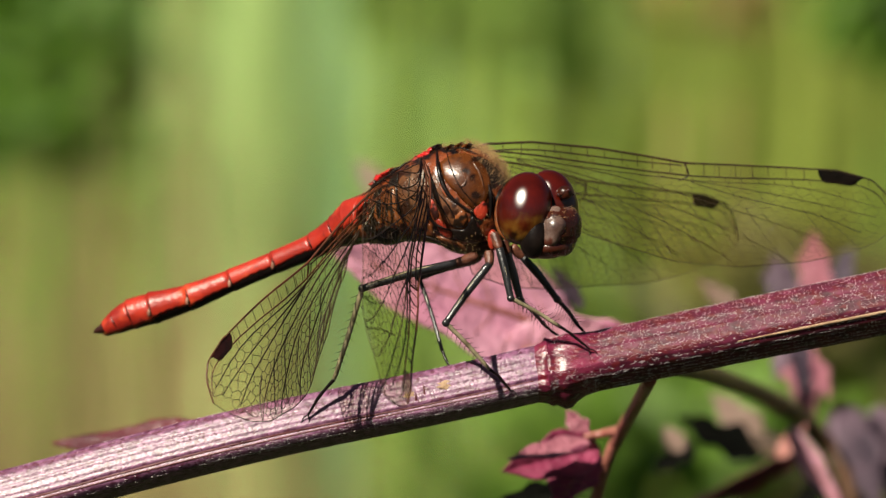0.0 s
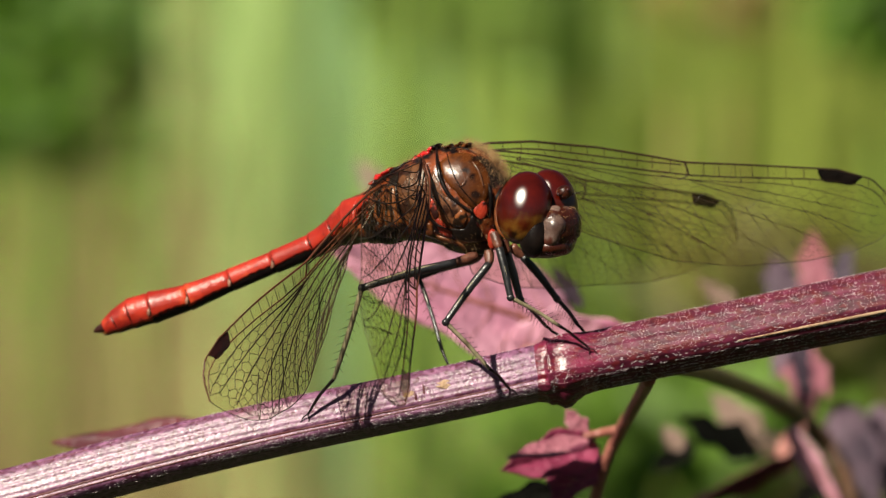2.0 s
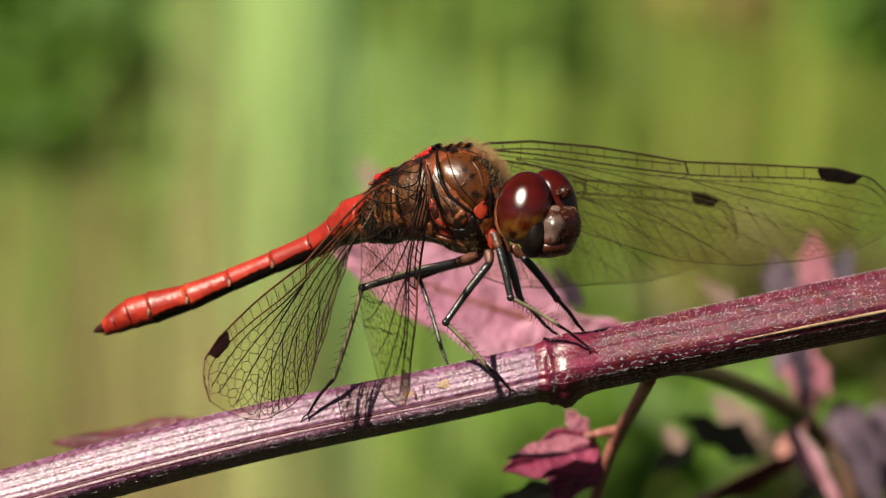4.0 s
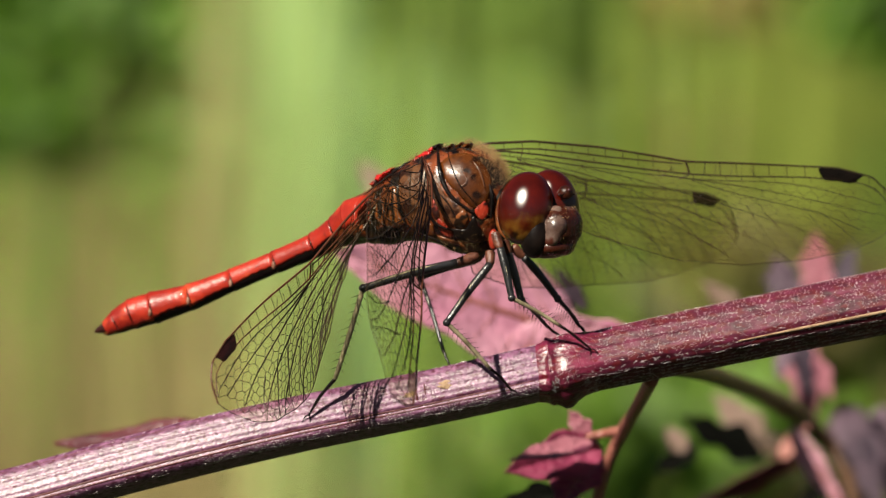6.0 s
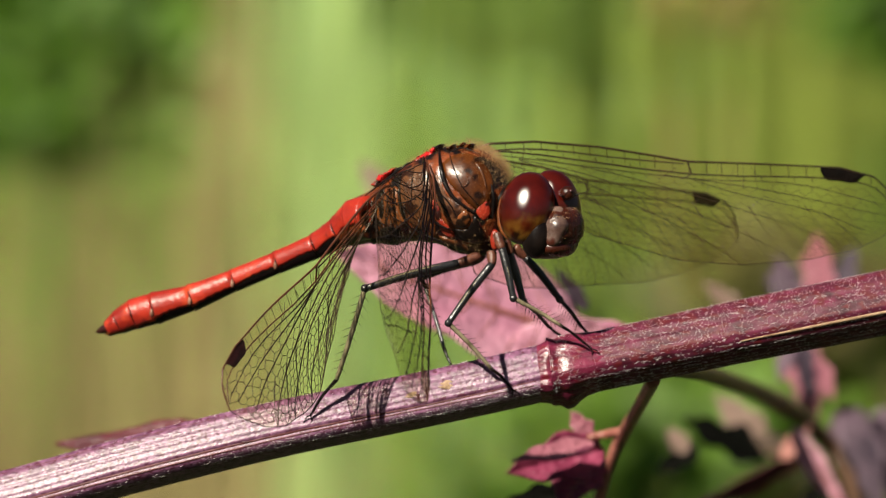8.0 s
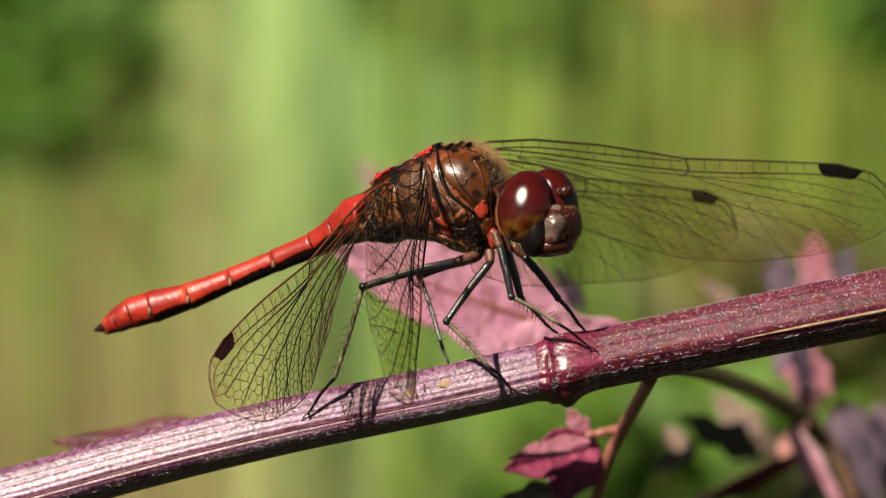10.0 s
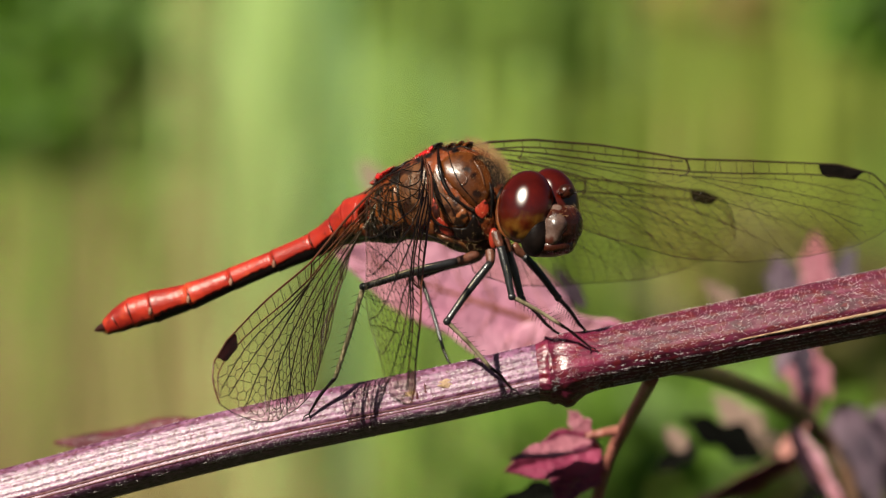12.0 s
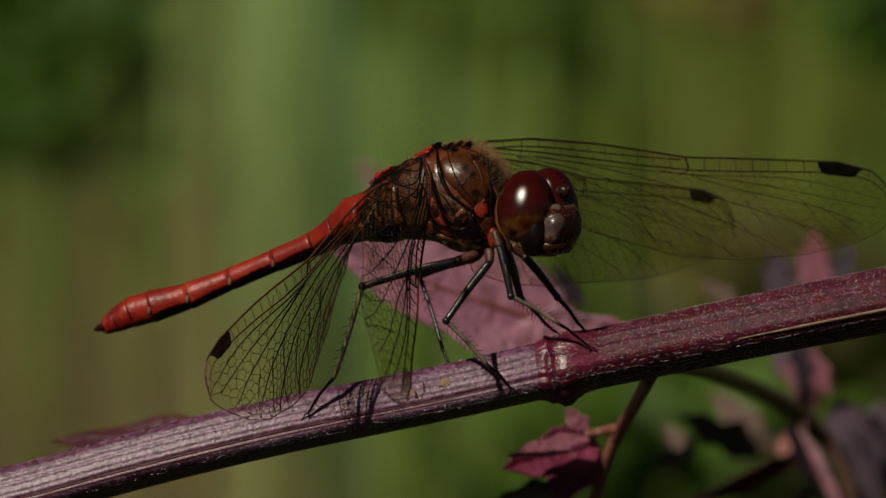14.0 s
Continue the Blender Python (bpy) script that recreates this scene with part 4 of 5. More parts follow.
                    stick(bm, at(*p), at(*q), r, r, 3)
    part("vein_net", bm, VEIN, root, "fine brown net of veins", kind="stuff")
    # wing mark
    bm = bmesh.new()
    top, bot = [], []
    for u in np.linspace(0.815, 0.905, 10):
        e = 0.018 * (u - 0.86) / 0.045
        top.append(chord(u + e * 0.4, 0.01))
        bot.append(chord(u - 0.004 + e * 0.2, 0.015 + 0.14 * max(0.0, 1 - abs((u - 0.86) / 0.0455) ** 5) ** 0.6))
    for sgn in (-1, 1):
        ra = [[at(*(a.lerp(b, w))[:2]) + n * sgn * 0.05 * (1 if 0 < w < 1 else 0.4) for w in (0, 0.2, 0.5, 0.8, 1)] for a, b in zip(top, bot)]
        g = [[bm.verts.new(p) for p in r] for r in ra]
        for a, b in zip(g, g[1:]):
            for i in range(4):
                bm.faces.new((a[i], a[i + 1], b[i + 1], b[i]))
    part("wing_mark", bm, stigma_mat, root, "dark oblong mark near the wing tip")
    return root


build_thorax()
build_abdomen()
build_head()
build_legs()
WINGS = {
    "far_fore": wing("forewing", "clear forewing with brown veins", (1.49, 1.4, 7.35), (0.985, 0.157, -0.074), (0.081, -0.036, 0.996), 32.0, False, 0.5, STIGMA_DARK, 1, 0.0, 0.0, 0.66, 1.0, 0.72, 16, VEIN),
    "far_hind": wing("hindwing", "clear hindwing with brown veins", (1.25, 1.8, 6.15), (0.773, 0.625, -0.105), (0.20, -0.09, 0.976), 27.5, True, 0.43, STIGMA_DARK, 2, 0.0, 0.0, 0.66, 1.0, 0.72, 16, VEIN),
    "near_hind": wing("hindwing", "clear hindwing with a dark red mark", (-3.80, -1.6, 4.78), (-0.501, -0.7002, -0.5087), (0.0633, -0.6158, 0.7854), 25.96, True, 0.43, STIGMA, 3, 0.007, 1.187, 1.12, 1.2, 0.76, 8),
    "near_fore": wing("forewing", "clear forewing seen almost edge-on", (-1.11, -1.9, 6.05), (-0.0446, -0.8067, -0.5893), (0.4111, 0.5228, -0.7468), 30.23, False, 0.5, STIGMA_THIN, 4, 0.003, 0.064, 1.15, 1.2, 0.8, 9, None, 0.55),
}


# ---- leaves of the plant ----
def leaf(name, base, tip, width, facing, mat, label, lobes=0.0, cup=0.15, droop=0.1, seed=0, stalk=None, teeth=7, group="leaves of the plant"):
    """A leaf blade with midrib, wavy toothed edge and thickness, from base to tip (mm)."""
    a, b = V(base), V(tip)
    ob = thing(name, base, label, "leaf", group)
    d = b - a
    length = d.length
    d.normalize()
    n = V(facing)
    n = (n - d * n.dot(d)).normalized()
    s = n.cross(d)
    rng = random.Random(seed)
    ph = rng.uniform(0, 6)

    def at(t, w):
        prof = (math.sin(math.pi * min(1, t ** 0.75 * 1.0)) ** 0.8) * (1 - 0.25 * t)
        prof *= 1 + lobes * math.sin(t * teeth * 2.2 + ph + (1.2 if w > 0 else 0)) + 0.02 * math.sin(t * 40 + ph)
        x = w * width * 0.5 * prof
        lift = cup * abs(w) * width * prof * 0.5 - droop * length * t * t + 0.03 * width * math.sin(9 * t + 3 * w + ph) * abs(w) \
            + 0.025 * width * math.cos(t * 28 - abs(w) * 5) * abs(w) * (1 - abs(w))
        return a + d * (t * length) + s * x + n * lift
    bm = bmesh.new()
    grid = [[bm.verts.new(at(t, w)) for w in np.linspace(-1, 1, 17)] for t in np.linspace(0.004, 0.998, 36)]
    for p, q in zip(grid, grid[1:]):
        for i in range(16):
            bm.faces.new((p[i], p[i + 1], q[i + 1], q[i]))
    blade = part("blade", bm, mat, ob)
    mod = blade.modifiers.new("thickness", "SOLIDIFY")
    mod.thickness = 0.00014
    bm = bmesh.new()
    tube(bm, [at(t, 0) - n * 0.05 for t in np.linspace(0, 0.96, 12)], [0.025 * width + 0.1, 0.06], 8, 24)
    for t in np.linspace(0.12, 0.8, 7):
        for sg in (-1, 1):
            tube(bm, [at(t, 0), at(t + 0.07, 0.4 * sg), at(min(0.97, t + 0.13), 0.8 * sg)], [0.1, 0.05, 0.03], 5, 6)
    part("midrib", bm, TWIG_PINK if mat in (LEAF_PINK, LEAF_PURPLE) else mat, ob, "raised midrib and side veins")
    if stalk:
        bm = bmesh.new()
        tube(bm, stalk, [0.55, 0.42, 0.38], 10, 24)
        part("stalk", bm, TWIG_PINK, ob, "reddish leaf stalk")
    return ob


SWAY = []   # leaf, sway in parts of the stem-side leaf's own
SWAY.append((leaf("leaf", (11.15, 52, -7.21), (-8.95, 42, -0.49), 13.0, (0.15, -0.85, 0.55), LEAF_PINK, "broad pink leaf behind the stem", 0.08, 0.16, -0.03, 1, [(11.15, 52, -7.21), (12.17, 40, -8.78), (12.45, 20, -9.42)]), 1.0))
SWAY.append((leaf("leaf", (5.21, 48, -8.27), (15.11, 46, -6.44), 6.0, (0.5, -0.8, 0.0), LEAF_PINK, "pink leaf lobe behind the stem", 0.14, 0.2, 0.0, 2), 1.0))
SWAY.append((leaf("leaf", (11.4, 62, -4.82), (8.82, 60, -1.43), 1.6, (0.3, -0.9, 0.2), LEAF_MAUVE, "small greyish mauve leaf behind the dragonfly", 0.1, 0.2, 0.0, 3), 1.0))
twig = thing("twig", (14.84, 4, -9.46), "reddish brown side twig under the stem", "twig")
bm = bmesh.new()
tube(bm, [(14.84, 4, -9.30), (14.29, 16, -11.42), (13.42, 25, -13.71), (12.48, 28, -16.04), (11.51, 30, -19.48)], [0.5, 0.48, 0.5, 0.42, 0.45], 12, 40)
part("bark", bm, TWIG_PINK, twig)
bm = bmesh.new()
tube(bm, [(13.33, 25, -13.71), (12.20, 27, -13.95), (10.70, 27, -14.29)], [0.42, 0.34, 0.3], 10, 16)
part("fork", bm, TWIG_PINK, twig, "short forking leaf stalk")
SWAY.append((twig, 0.5))
SWAY.append((leaf("leaf", (11.80, 28, -15.19), (4.38, 24, -16.74), 4.2, (-0.2, -0.85, 0.1), LEAF_PURPLE, "curled purple leaf under the stem", 0.1, 0.45, 0.0, 4, teeth=7), 1.0))
# lit upper face of the purple leaf above, its light put into a paler colour
SWAY.append((leaf("leaf", (11.07, 25, -14.65), (4.85, 21, -15.77), 2.4, (-0.3, -0.7, 0.6), LEAF_ROSE, "upper flap of the curled leaf, painted rose as sunlit", 0.12, 0.2, 0.0, 5, teeth=7), 1.0))
SWAY.append((leaf("leaf", (11.21, 30, -15.60), (8.54, 26, -19.72), 4.6, (-0.3, -0.85, 0.3), LEAF_PURPLE, "purple leaf lobe hanging from the twig", 0.16, 0.3, 0.0, 6, teeth=7), 1.0))
SWAY.append((leaf("leaf", (10.94, 28, -14.33), (9.35, 28, -12.18), 1.9, (-0.35, -0.9, 0.2), LEAF_ROSE, "small rose leaf lobe on the twig", 0.2, 0.3, 0.0, 7, teeth=7), 1.0))
SWAY.append((leaf("leaf", (9.36, 34, -18.71), (3.92, 34, -19.67), 2.3, (-0.1, -0.9, 0.3), LEAF_BLACK, "near-black leaf below the stem", 0.15, 0.3, 0.0, 8, teeth=7), 1.0))
side_stem = thing("side_stem", (17.04, 10, -8.78), "brown arching side stem behind the main stem", "plant stem")
bm = bmesh.new()
tube(bm, [(15.81, 5, -8.51), (19.18, 30, -9.35), (23.32, 60, -10.81), (27.54, 85, -12.58), (31.43, 100, -14.78), (34.19, 105, -17.12), (35.92, 105, -19.91), (36.93, 105, -23.72)], [0.5, 0.6, 0.7, 0.78, 0.8, 0.78, 0.74, 0.7], 12, 60)
part("bark", bm, TWIG, side_stem)
SWAY.append((side_stem, 1.0))
SWAY.append((leaf("leaf", (29.56, 118, -17.93), (24.66, 118, -13.24), 3.4, (-0.3, -0.9, 0.3), LEAF_TAN, "withered tan leaf on the side stem", 0.12, 0.3, 0.0, 9, teeth=7), 1.0))
SWAY.append((leaf("leaf", (31.40, 114, -18.31), (26.12, 114, -17.28), 2.3, (-0.2, -0.8, 0.5), LEAF_BROWN, "withered brown leaf on the side stem", 0.12, 0.3, 0.0, 10, teeth=7), 1.0))
SWAY.append((leaf("leaf", (28.74, 110, -18.88), (21.29, 110, -15.19), 3.6, (0, -0.8, 0.5), LEAF_BLACK, "near-black leaf on the side stem", 0.25, 0.3, 0.0, 11, teeth=7), 1.0))
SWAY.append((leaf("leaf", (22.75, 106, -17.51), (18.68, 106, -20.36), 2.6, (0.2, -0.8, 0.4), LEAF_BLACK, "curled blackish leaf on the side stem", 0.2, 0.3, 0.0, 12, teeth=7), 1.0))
SWAY.append((leaf("leaf", (21.36, 102, -18.03), (19.74, 102, -15.85), 2.0, (0, -0.9, 0.3), LEAF_TAN, "small pinkish bud leaf on the side stem", 0.1, 0.4, 0.0, 13, teeth=7), 1.0))
SWAY.append((leaf("leaf", (30.22, 92, -15.53), (35.37, 92, -23.59), 2.1, (-0.35, -0.85, 0.35), LEAF_PINK, "narrow folded pink leaf", 0.08, 0.4, 0.0, 14, teeth=7), 1.0))
SWAY.append((leaf("leaf", (29.58, 96, -18.35), (32.07, 96, -15.46), 1.7, (-0.3, -0.9, 0.3), LEAF_SALMON, "salmon leaf base on the side stem", 0.1, 0.3, 0.0, 15, teeth=7), 1.0))
SWAY.append((leaf("leaf", (30.98, 104, -7.45), (33.31, 104, -15.06), 4.0, (-0.3, -0.9, 0.2), LEAF_ROSE, "drooping rose leaf behind the stem", 0.2, 0.3, 0.0, 16, teeth=7), 1.0))
# dark piece that paints the shade inside the drooping leaf
SWAY.append((leaf("leaf", (31.40, 98, -8.01), (32.20, 98, -13.12), 2.2, (0.3, -0.9, 0.1), LEAF_SHADED, "painted shade in the fold of the drooping leaf", 0.15, 0.2, 0.0, 17, teeth=7), 1.0))
SWAY.append((leaf("leaf", (32.97, 96, -9.68), (34.07, 96, -13.17), 1.7, (-0.3, -0.9, 0.3), LEAF_ROSE, "rose lobe of the drooping leaf", 0.15, 0.3, 0.0, 18, teeth=7), 1.0))
SWAY.append((leaf("leaf", (30.52, 100, -8.15), (29.52, 100, -11.57), 1.7, (-0.3, -0.9, 0.3), LEAF_MAUVE, "mauve lobe of the drooping leaf", 0.15, 0.3, 0.0, 19, teeth=7), 1.0))
SWAY.append((leaf("leaf", (37.48, 128, -14.73), (40.99, 128, -24.56), 4.9, (-0.3, -0.9, 0.3), LEAF_MAUVE, "greyish mauve leaf beside the side stem", 0.15, 0.3, 0.0, 20, teeth=7), 1.0))
SWAY.append((leaf("leaf", (41.30, 132, -14.84), (43.12, 132, -23.68), 4.6, (-0.3, -0.9, 0.3), LEAF_MAUVE, "greyish mauve leaf beside the side stem", 0.15, 0.3, 0.0, 21, teeth=7), 1.0))
# dark piece for the shade between the two mauve leaves
SWAY.append((leaf("leaf", (39.04, 122, -17.18), (40.09, 122, -20.60), 1.8, (-0.3, -0.9, 0.3), LEAF_SHADED, "painted shade in a fold beside the side stem", 0.1, 0.3, 0.0, 22, teeth=7), 1.0))
SWAY.append((leaf("leaf", (31.73, 100, -18.30), (21.12, 100, -23.48), 2.6, (0.6, -0.65, -0.3), LEAF_RED, "dark red leaf low on the side stem", 0.15, 0.3, 0.0, 23, teeth=7), 1.0))
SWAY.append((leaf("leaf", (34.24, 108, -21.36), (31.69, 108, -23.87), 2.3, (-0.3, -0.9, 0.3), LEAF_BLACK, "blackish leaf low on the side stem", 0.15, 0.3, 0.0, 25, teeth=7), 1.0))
SWAY.append((leaf("leaf", (34.05, 112, -4.22), (33.74, 112, 1.55), 3.4, (-0.3, -0.9, 0.3), LEAF_ROSE, "rose leaf behind the stem", 0.15, 0.3, 0.0, 26, teeth=7), 1.0))
SWAY.append((leaf("leaf", (31.85, 118, -5.06), (30.60, 118, -0.42), 3.8, (-0.3, -0.9, 0.3), LEAF_MAUVE, "greyish mauve leaf behind the stem", 0.2, 0.3, 0.0, 27, teeth=7), 1.0))
SWAY.append((leaf("leaf", (36.52, 122, -4.31), (37.99, 122, 0.32), 3.0, (-0.3, -0.9, 0.3), LEAF_SHADED, "shaded mauve leaf behind the stem", 0.2, 0.3, 0.0, 28, teeth=7), 1.0))
SWAY.append((leaf("leaf", (26.73, 110, -5.49), (23.35, 110, -2.98), 1.8, (-0.3, -0.9, 0.3), LEAF_TAN, "pale pinkish leaf behind the stem", 0.2, 0.3, 0.0, 29, teeth=7), 1.0))
SWAY.append((leaf("leaf", (-5.26, 150, 4.88), (-8.48, 150, 8.65), 2.9, (-0.3, -0.9, 0.3), LEAF_PALE, "pale pinkish leaf far behind the dragonfly", 0.1, 0.3, 0.0, 30, teeth=7), 1.0))
SWAY.append((leaf("leaf", (-15.65, 29.2, -14.15), (-29.91, 36.4, -15.7), 4.0, (-0.1, -0.7, 0.7), LEAF_RED, "dark red leaf behind the stem", 0.06, 0.2, -0.05, 21), 0.5))


# ---- meadow behind ----
def sheet_height(x, y):
    k = min(max((y - 1.6) / 7.0, 0.0), 1.0)
    return 2.6 * k * k * (3 - 2 * k) + 0.03 * noise.noise(Vector((x * 0.9, y * 0.9, 0)))


def build_ground():
    bm = bmesh.new()
    xs = [-600, -200, -60, -25, -12, *np.linspace(-8, 8, 41), 12, 25, 60, 200, 600]
    ys = [-600, -200, -60, -20, -8, *np.linspace(-4, 12, 49), 20, 60, 200, 600]
    grid = [[bm.verts.new((x, y, sheet_height(x, y))) for x in xs] for y in ys]
    for a, b in zip(grid, grid[1:]):
        for i in range(len(xs) - 1):
            bm.faces.new((a[i], a[i + 1], b[i + 1], b[i]))
    me = bpy.data.meshes.new("ground")
    bm.to_mesh(me)
    bm.free()
    me.materials.append(SOIL)
    me.polygons.foreach_set("use_smooth", [True] * len(me.polygons))
    tagged(new("ground", me), "mossy meadow ground rising to a grassy bank", "ground", kind="structure")


def blade_rows(rng, x, y, z, height, width, lean, turn):
    """One curved grass blade as vertices and faces, metres."""
    side = V(math.cos(turn), math.sin(turn), 0)
    fall = V(math.cos(lean[1]), math.sin(lean[1]), 0)
    vs = []
    for k in range(6):
        t = k / 5
        m = V(x, y, z) + V(0, 0, height * t * (1 - 0.25 * lean[0] * t)) + fall * height * lean[0] * t * t
        w = width * 0.5 * (1 - t ** 2.2) * (0.7 + 0.6 * t)
        vs += [m - side * w, m + V(-side.y, side.x, 0) * w * 0.4, m + side * w]
    fs = []
    for k in range(5):
        a = 3 * k
        fs += [(a, a + 1, a + 4, a + 3), (a + 1, a + 2, a + 5, a + 4)]
    return vs, fs


def grass(name, label, count, area, height, width, mat, seed, kind="stuff", lean=0.45, category="grass", base=None):
    rng = random.Random(seed)
    vs, fs = [], []
    for i in range(count):
        x, y = rng.uniform(area[0], area[1]), rng.uniform(area[2], area[3])
        h = height * rng.uniform(0.6, 1.15)
        v, f = blade_rows(rng, x, y, sheet_height(x, y) - 0.01, h, width * rng.uniform(0.6, 1.3), (rng.uniform(0.02, lean), rng.uniform(0, 6.3)), rng.uniform(-0.9, 0.9))
        fs += [tuple(k + len(vs) for k in q) for q in f]
        vs += v
    if base is not None:
        vs = [v - V(base) for v in vs]
    me = bpy.data.meshes.new(name)
    me.from_pydata([tuple(v) for v in vs], [], fs)
    me.materials.append(mat)
    me.polygons.foreach_set("use_smooth", [True] * len(me.polygons))
    ob = new(name, me)
    if base is not None:
        ob.location = base
    return tagged(ob, label, category, kind=kind)


def shrub(name, label, x, y, width, height, mat, seed, count=900, size=0.05, low=0.03, kind="shrub"):
    """A leafy shrub: bent branches and many small leaves."""
    rng = random.Random(seed)
    z = sheet_height(x, y)
    ob = new(name)
    ob.location = (x, y, z)
    ORIGIN[ob] = V(x, y, z)
    tagged(ob, label, kind)
    for k in range(12):
        bm = bmesh.new()
        a = rng.uniform(0, 6.3)
        e = V(math.cos(a) * width * 0.45 * rng.random(), math.sin(a) * width * 0.45 * rng.random(), height * rng.uniform(0.5, 0.95)) / MM
        tube(bm, [V(x, y, z) / MM - MID / MM, (V(x, y, z) - MID) / MM + e * 0.5 + V(0, 0, 40), (V(x, y, z) - MID) / MM + e], [9, 5, 2], 6, 10)
        part("branch", bm, mat, ob)
    vs, fs = [], []
    for i in range(count):
        a, r, t = rng.uniform(0, 6.3), math.sqrt(rng.random()) * width * 0.5, rng.random()
        r *= (0.6 + 0.5 * math.sin(2.2 * t + 0.5)) * (1 + 0.25 * math.sin(3 * a + seed))
        p = V(math.cos(a) * r, math.sin(a) * r, height * (low + (1 - low) * t))
        d = V(rng.gauss(0, 1), rng.gauss(0, 1), rng.gauss(0.3, 0.6)).normalized()
        s = d.orthogonal().normalized()
        w = size * rng.uniform(0.6, 1.3)
        k = len(vs)
        m = s.cross(d) * w * 0.12
        vs += [p, p + d * w * 0.5 + s * w * 0.28, p + d * w, p + d * w * 0.5 - s * w * 0.28, p + d * w * 0.5 + m]
        fs += [(k, k + 1, k + 4), (k + 1, k + 2, k + 4), (k + 2, k + 3, k + 4), (k + 3, k, k + 4)]
    me = bpy.data.meshes.new("foliage")
    me.from_pydata([tuple(v) for v in vs], [], fs)
    me.materials.append(mat)
    leaves = new("foliage", me)
    leaves.parent = ob
    tagged(leaves, "many small leaves", kind="stuff")
    return ob


def herb(x0, x1, top, bottom, y, mat, seed, count, label):
    """A tall herb with leaves on the upper stalks only; x range and crown heights in metres at depth y."""
    z = sheet_height((x0 + x1) / 2, y)
    shrub("tall_herb", label, (x0 + x1) / 2, y, x1 - x0, top - z, mat, seed, count, 0.022, (bottom - z) / (top - z), "herb")


build_ground()
grass("bank_grass", "green and olive grass on the bank", 26000, (-3.2, 3.2, 3.0, 8.0), 0.30, 0.010, GRASS_OLIVE, 11)
grass("bank_grass", "olive meadow grass", 9600, (-0.02, 1.0, 2.2, 4.2), 0.42, 0.006, GRASS_OLIVE, 12)
grass("bank_grass", "green meadow grass", 7600, (-0.45, 0.10, 2.4, 4.2), 0.55, 0.005, GRASS, 13)
grass("bank_grass", "yellowish green meadow grass", 4200, (0.07, 0.45, 2.4, 4.2), 0.55, 0.005, GRASS_YELLOW, 17)
grass("dry_grass", "dry straw-coloured grass", 9500, (-0.66, -0.10, 2.0, 2.8), 0.545, 0.0032, GRASS_DRY, 14)
grass("dry_grass", "dry straw-coloured tuft among the reeds", 130, (-0.104, -0.052, 1.25, 1.36), 0.63, 0.0045, GRASS_DRY, 16, lean=0.06)
# out of view; its dark colour keeps the stem's underside unlit
grass("short_grass", "short unseen undergrowth below the stem, dark to cut bounce light", 20000, (-3.2, 3.2, -2.5, 3.0), 0.26, 0.010, GRASS_DEEP, 15)
shrub("shrub", "low dark green shrub behind the plant", 0.062, 1.2, 0.125, 0.578, SHRUB_GREEN, 22, 1100, 0.03)
shrub("shrub", "low dark olive shrub beside the plant", 0.155, 1.45, 0.16, 0.60, SHRUB_OLIVE, 23, 2600, 0.03)
K = 2.59 * 0.1024e-3
for x0, x1, top, bottom, mat, seed, count, label in (
        (640, 800, -140, 40, HERB_GREEN, 41, 260, "tall herb with fresh green leaves in the meadow"),
        (820, 1060, -140, 130, HERB_GREEN, 42, 420, "tall herb with fresh green leaves in the meadow"),
        (1150, 1360, -140, 90, HERB_BROWN, 43, 60, "tall herb with dried brown leaves in the meadow"),
        (1450, 1680, -140, 110, HERB_GREEN, 44, 300, "tall herb with dark green leaves in the meadow"),
        (-120, 310, -140, 300, HERB_GREEN, 45, 450, "tall herb with dark green leaves in the meadow")):
    herb((x0 - 784) * K, (x1 - 784) * K, 0.62 + (441 - top) * K, 0.62 + (441 - bottom) * K, 2.2, mat, seed, count, label)
shrub("shrub", "dark green shrub in the meadow", -0.395, 2.9, 0.60, 1.15, SHRUB, 21, 5200, 0.05)


def reed(x, y, spread, count, height, width, mat, seed, label):
    """A clump of upright reed blades, each its own part."""
    rng = random.Random(seed)
    ob = new("reed_clump")
    ob.location = (x, y, 0)
    tagged(ob, label, "reed", "reeds in the meadow")
    for k in range(count):
        vs, fs = blade_rows(rng, rng.gauss(0, spread), rng.uniform(-0.25, 0.25), sheet_height(x, y) - 0.04, height * rng.uniform(0.85, 1.1),
                            width * rng.uniform(0.8, 1.2), (rng.uniform(0.0, 0.03), rng.uniform(0, 6.3)), rng.uniform(-0.5, 0.5))
        me = bpy.data.meshes.new("blade")
        me.from_pydata([tuple(v) for v in vs], [], fs)
        me.materials.append(mat)
        me.polygons.foreach_set("use_smooth", [True] * len(me.polygons))
        new("blade", me).parent = ob
    return ob


reeds = [
    reed(-0.096, 2.30, 0.012, 100, 1.25, 0.0022, REED_PALE, 31, "pale green reed blades in the meadow"),
    reed(-0.030, 2.45, 0.034, 140, 1.25, 0.0020, REED_BLUE, 32, "bluish green reed blades in the meadow"),
    reed(-0.002, 2.20, 0.044, 50, 1.25, 0.0022, GRASS, 33, "green grass stalks in the meadow"),
    reed(0.130, 2.60, 0.095, 290, 1.35, 0.0017, GRASS_YELLOW, 35, "yellowish grass stalks in the meadow"),
    reed(-0.126, 2.40, 0.012, 26, 0.95, 0.0022, GRASS_DRY, 34, "dry straw-coloured stalks in the meadow"),
]


# ---- what moves ----
def shifted(base, rows):
    """Rows of time and shift (mm across, mm up) as poses of a thing at base."""
    return [(t, pose(base.x + x * MM, base.y, base.z + z * MM)) for t, x, z in rows]

